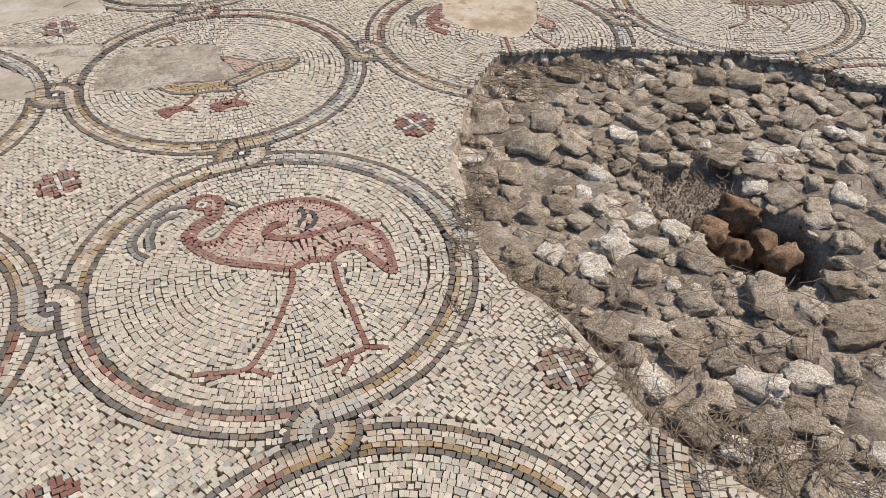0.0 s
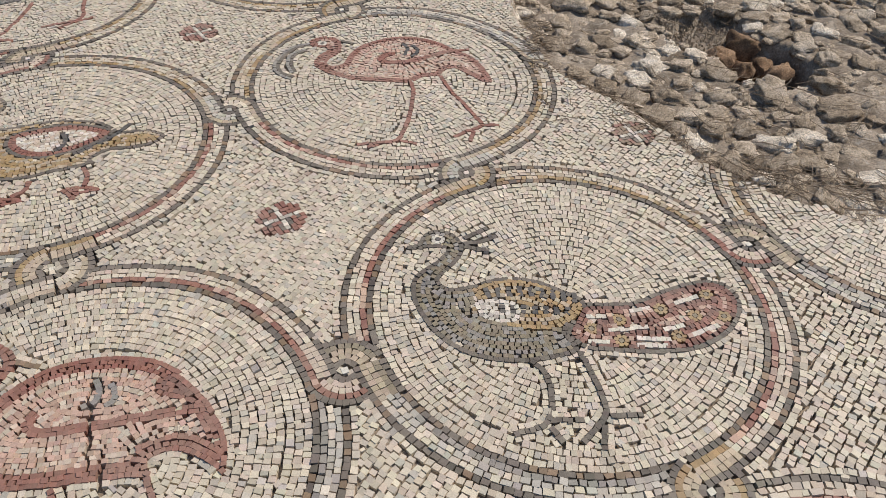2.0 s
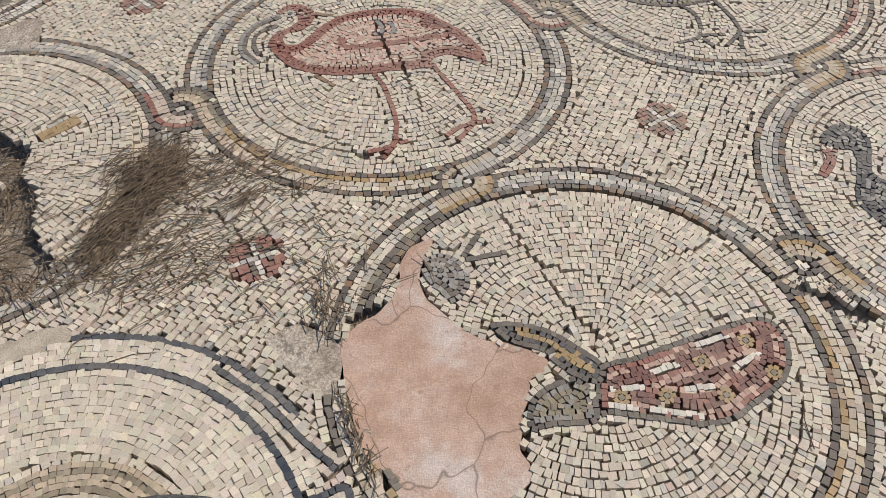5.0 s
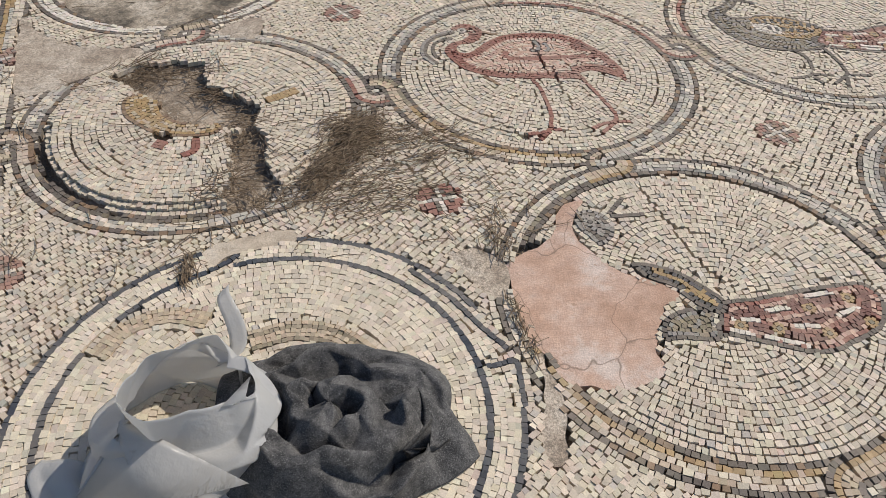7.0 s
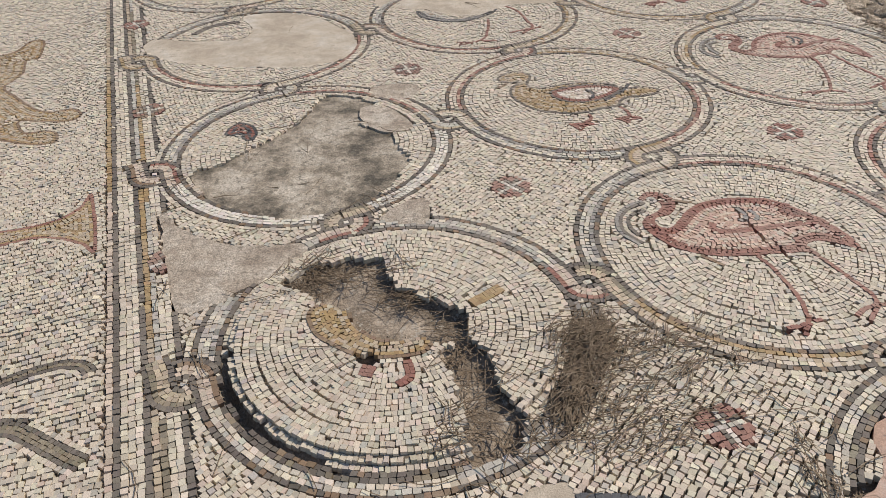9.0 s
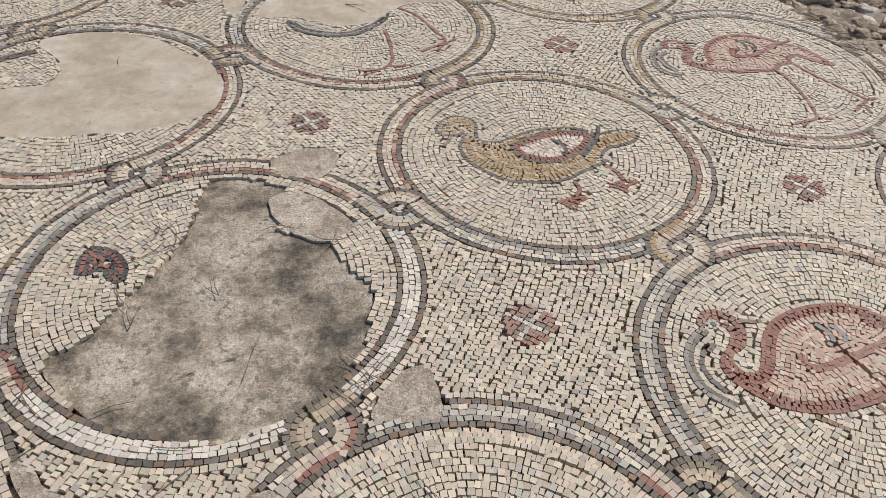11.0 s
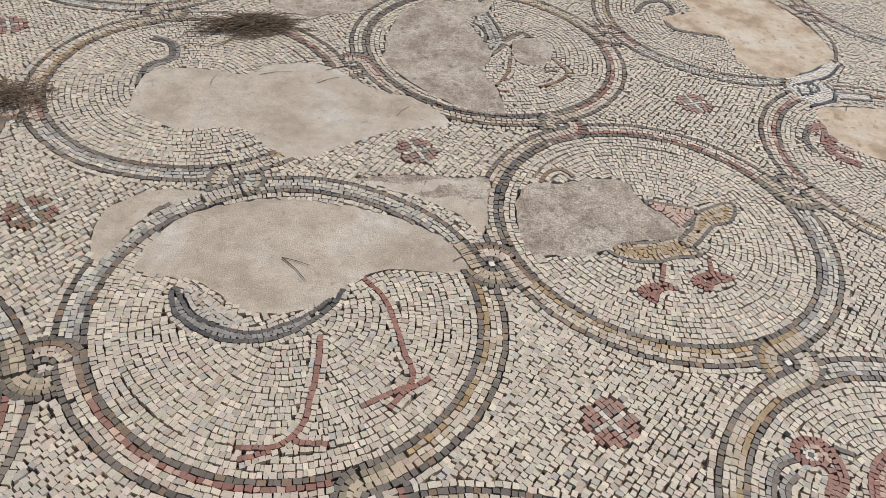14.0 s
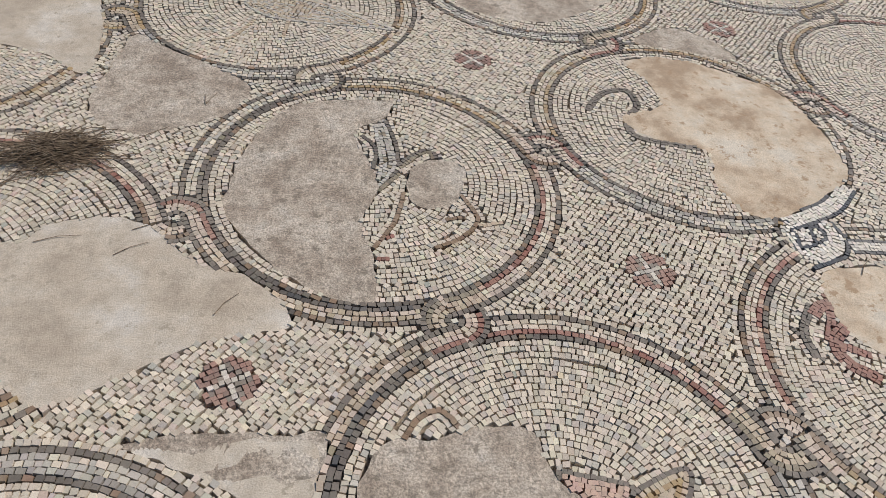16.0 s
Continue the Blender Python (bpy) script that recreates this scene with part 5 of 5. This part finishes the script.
needles("needle_heap", [(-3.07, 3.26, 0.07, 0.05, 0.4), (-3.10, 3.28, 0.03, 0.03, 0)], 240, "dark tangle of dry needles on worn mosaic", high=0.02, seed=15)
needles("trench_needles", [(-2.50, -0.07, 0.11, 0.03, 0.1), (-2.60, -0.08, 0.06, 0.04, 0.6), (-2.12, -0.60, 0.03, 0.10, -0.3), (-2.06, -0.74, 0.05, 0.06, 0.4), (-2.3, -0.2, 0.06, 0.03, -0.4), (-2.16, -0.4, 0.03, 0.06, 0)], 260, "dry pine needles lying in the broken trench", high=0.012, seed=5)
needles("rim_needles", [(0.09, 1.98, 0.03, 0.20, -0.10), (0.26, 1.56, 0.035, 0.13, 0.75), (0.47, 1.26, 0.04, 0.16, 0.5), (0.70, 1.06, 0.10, 0.07, -0.5), (0.95, 0.98, 0.14, 0.06, -0.2), (0.25, 2.75, 0.10, 0.08, 0.5), (0.6, 2.9, 0.2, 0.03, 0)], 520, "dry pine needles drifted along the edge of the stone bed", high=0.02, seed=6)
needles("bed_needles", [(0.8, 1.4, 0.35, 0.3, 0), (1.1, 2.4, 0.4, 0.3, 0), (1.0, 1.74, 0.06, 0.04, 0)], 380, "dry pine needles caught between the field stones", high=0.03, seed=7)
needles("needle_heap", [(-1.335, -0.90, 0.018, 0.07, 0.1), (-1.27, -1.17, 0.01, 0.06, 0.4)], 100, "small tuft of dry needles beside pink plaster", high=0.02, lie=1.7, length=(0.04, 0.09), seed=8)
needles("needle_heap", [(-2.16, -1.03, 0.012, 0.03, 0.0)], 55, "small tuft of dry needles beside restored roundel", high=0.015, lie=1.9, length=(0.03, 0.08), seed=12)
needles("scattered_needles", [(-2.72, 0.55, 0.2, 0.12, 0), (-2.50, 0.52, 0.05, 0.10, 0.3), (-2.65, 0.95, 0.15, 0.1, 0)], 170, "dry needles scattered over grey cement repair", high=0.008, seed=9)

needles("scattered_needles", [(-3.05, -0.1, 0.25, 0.35, 0), (-2.5, -0.95, 0.3, 0.1, 0.2), (-1.3, -0.75, 0.15, 0.1, 0)], 75, "few single dry needles strewn over mosaic", high=0.002, seed=14)


def twig(x, y, turn, size, forked=True):
    V, F = [], []
    for path in (((-0.5, 0), (0, 0.04), (0.5, 0)), ((-0.5, 0), (-0.2, 0.22), (0.1, 0.38))) if forked else (((-0.5, 0), (0, 0.06), (0.5, -0.03)),):
        n0 = len(V)
        for s, (a, b) in enumerate(path):
            px, py = x + size * (a * math.cos(turn) - b * math.sin(turn)), y + size * (a * math.sin(turn) + b * math.cos(turn))
            z = float(level(px, py)) + 0.0022
            w = 0.0013 * (1.2 - 0.3 * s)
            for q in range(4):
                h = q * math.pi / 2
                V.append((px - w * math.sin(turn) * math.cos(h), py + w * math.cos(turn) * math.cos(h), z + w * math.sin(h)))
        for s in range(len(path) - 1):
            for q in range(4):
                c, d = n0 + 4 * s + q, n0 + 4 * s + (q + 1) % 4
                F.append((c, d, d + 4, c + 4))
    return tagged(new("twig", mesh_of("twig", V, F, NEEDLE)), "thin dry forked twig lying on plaster" if forked else "thin dry pine needle lying on the floor", "twig", "twigs on the floor")


for x, y, turn, size, forked in ((-2.05, 2.48, -0.9, 0.12, True), (-2.30, 2.40, -0.8, 0.06, False), (-2.0, 3.52, 0.6, 0.10, False), (-2.2, 3.55, 0.3, 0.12, False), (-2.42, 3.48, 1.4, 0.07, False), (-1.72, 3.33, 1.0, 0.09, False), (-1.95, 3.62, 0.4, 0.14, False), (-3.05, 2.15, 1.5, 0.07, False), (-1.55, 2.56, 0.5, 0.10, False), (-2.95, 0.72, 1.2, 0.10, True), (-2.75, 0.78, 1.7, 0.08, True), (-3.15, 0.35, 0.5, 0.13, True), (-3.0, 0.42, 0.2, 0.09, False), (-0.72, 4.1, 0.6, 0.1, False), (-1.9, 4.25, 1.2, 0.08, True), (-1.3, 3.95, 0.5, 0.08, False), (-0.35, -1.22, 1.4, 0.12, False), (-1.75, -0.95, 0.2, 0.1, False), (0.02, -0.42, 1.3, 0.09, False), (-3.3, 0.12, 0.6, 0.16, False), (-2.9, -0.3, 0.5, 0.12, False), (-2.72, -0.75, 1.4, 0.15, False), (-0.1, 3.7, 0.8, 0.08, False), (0.15, 3.55, 0.9, 0.09, False)):
    twig(x, y, turn, size, forked)


# ---- cloth and plastic sack left on the restored roundel ----
def sheet_mesh(name, rows, cols, fn, mat, thick=0.0015):
    V = [fn(r / (rows - 1), c / (cols - 1)) for r in range(rows) for c in range(cols)]
    F = [(r * cols + c, r * cols + c + 1, (r + 1) * cols + c + 1, (r + 1) * cols + c) for r in range(rows - 1) for c in range(cols - 1)]
    me = mesh_of(name, V, F, mat, True)
    bm = bmesh.new()
    bm.from_mesh(me)
    bmesh.ops.remove_doubles(bm, verts=bm.verts, dist=1e-5)
    low, high = ([f(p[k] for p in V) + d for k in range(3)] for f, d in ((min, -0.004), (max, 0.004)))
    bmesh.ops.solidify(bm, geom=bm.faces[:], thickness=thick)
    for v in bm.verts:  # no spikes at sharp creases
        v.co = [min(max(v.co[k], low[k]), high[k]) for k in range(3)]
    bm.to_mesh(me)
    bm.free()
    me.polygons.foreach_set("use_smooth", [True] * len(me.polygons))
    return me


FELT = surface("dark_felt", [(0.3, (0.036, 0.036, 0.037)), (0.5, (0.065, 0.064, 0.064)), (0.7, (0.10, 0.098, 0.097))], 30.0, (0.5, 1.7), 0.95, 0.002, 420.0, spots=(330.0, 0.60, (0.24, 0.235, 0.225)))
PLASTIC, pn, pb = material("milky_plastic")
pb.inputs["Base Color"].default_value = (0.62, 0.62, 0.61, 1)
pb.inputs["Roughness"].default_value = 0.28
pb.inputs["Specular IOR Level"].default_value = 0.6
clear = pn.nodes.new("ShaderNodeBsdfTransparent")
glow = node(pn, "ShaderNodeBsdfTranslucent", Color=(0.78, 0.77, 0.75, 1))
film_a, film_b = pn.nodes.new("ShaderNodeMixShader"), pn.nodes.new("ShaderNodeMixShader")
film_a.inputs[0].default_value, film_b.inputs[0].default_value = 0.45, 0.18
pn.links.new(pb.outputs[0], film_a.inputs[1])
pn.links.new(glow.outputs[0], film_a.inputs[2])
pn.links.new(film_a.outputs[0], film_b.inputs[1])
pn.links.new(clear.outputs[0], film_b.inputs[2])
pn.links.new(film_b.outputs[0], pn.nodes["Material Output"].inputs["Surface"])
bump(pn, pb, noise_of(pn, 26.0, 3.0, 0.6), 0.5, 0.01)


def crumple(seed, rings, spokes, low, high):
    """Random heights on a coarse net; between them flat facets that meet in sharp creases."""
    r = random.Random(seed)
    net = [[r.uniform(a, b) for _ in range(spokes)] for a, b in zip(low, high)]

    def at(u, v):
        f = min(max(u, 0.0), 1.0) * (rings - 1)
        i = min(int(f), rings - 2)
        g = (v % 1.0) * spokes
        j = int(g) % spokes
        s, t = f - i, g - int(g)
        a, b, c, d = net[i][j], net[i + 1][j], net[i][(j + 1) % spokes], net[i + 1][(j + 1) % spokes]
        if (i + j) % 2:
            return a + s * (b - a) + t * (d - b) if s > t else a + t * (c - a) + s * (d - c)
        return a + s * (b - a) + t * (c - a) if s + t < 1 else d + (1 - s) * (c - d) + (1 - t) * (b - d)

    return at


cloth_high = crumple(4, 8, 13, (0.125, 0.06, 0.10, 0.03, 0.09, 0.035, 0.03, 0.0), (0.125, 0.15, 0.15, 0.14, 0.15, 0.13, 0.09, 0.002))
cloth_wide = crumple(9, 8, 17, (0.9, 0.85, 0.85, 0.85, 0.85, 0.85, 0.88, 0.86), (1.1, 1.15, 1.15, 1.15, 1.15, 1.12, 1.12, 1.12))
cloth_turn = crumple(15, 8, 11, (-0.2,) * 8, (0.2,) * 8)


def cloth_point(u, v):
    """Stiff felt thrown down: facets and long sharp folds, a steep edge."""
    a = 2 * math.pi * v
    reach = 0.275 * u * cloth_wide(u, v)
    a += cloth_turn(u, v) * u
    x, y = -1.70 + 1.06 * reach * math.cos(a), -1.51 + 0.84 * reach * math.sin(a)
    h = cloth_high(u, v + 0.25 * u) + 0.006 * noise.noise(Vector((x * 30, y * 30, 5)))
    return (x, y, float(level(x, y)) + 0.003 + max(0.0, h))


tagged(new("felt_cloth", sheet_mesh("felt_cloth", 80, 230, cloth_point, FELT, 0.003)), "crumpled dark grey felt cloth lying on pale restored mosaic", "cloth")


sack_wide = crumple(22, 6, 11, (0.95, 0.80, 0.72, 0.62, 0.50, 0.38), (1.15, 1.25, 1.18, 1.05, 0.92, 0.85))
sack_high = crumple(31, 6, 9, (0.0, 0.02, 0.06, 0.09, 0.11, 0.11), (0.004, 0.05, 0.10, 0.14, 0.18, 0.23))


def sack_point(u, v):
    """A slumped open bag of thin film: flat facets between sharp creases, a torn uneven mouth."""
    a = 2 * math.pi * v
    wide = 0.165 * sack_wide(u, v + 0.12 * u)
    x, y = -2.02 + 0.05 * u + wide * math.cos(a) * 1.15, -1.575 + 0.06 * u + wide * math.sin(a)
    return (x, y, float(level(x, y)) + 0.002 + sack_high(u, v))


sack = tagged(empty("plastic_sack", -2.03, -1.55), "crumpled open milky plastic sack standing beside dark felt cloth", "plastic sack")
under(new("sack_body", sheet_mesh("sack_body", 60, 150, sack_point, PLASTIC, 0.0006)), sack)


def strip_point(u, v):
    x = -1.95 + 0.022 * math.sin(5 * u) + 0.045 * (v - 0.5) * (1 - 0.55 * u)
    return (x, -1.40 + 0.14 * u + 0.02 * (v - 0.5), 0.11 + 0.10 * u - 0.015 * math.sin(7 * u) + 0.012 * (v - 0.5))


tagged(under(new("torn_strip", sheet_mesh("torn_strip", 24, 5, strip_point, PLASTIC, 0.0006)), sack), "torn upright strip of milky plastic")
tagged(new("fallen_film", sheet_mesh("fallen_film", 20, 24, lambda u, v: (-2.30 + 0.14 * v + 0.02 * math.sin(6 * u), -1.76 + 0.15 * u, float(level(-2.4, -1.7)) + 0.006 + 0.03 * abs(math.sin(5 * v + 3 * u)) * v), PLASTIC, 0.0006)), "fold of milky plastic film spread on mosaic", "plastic film")
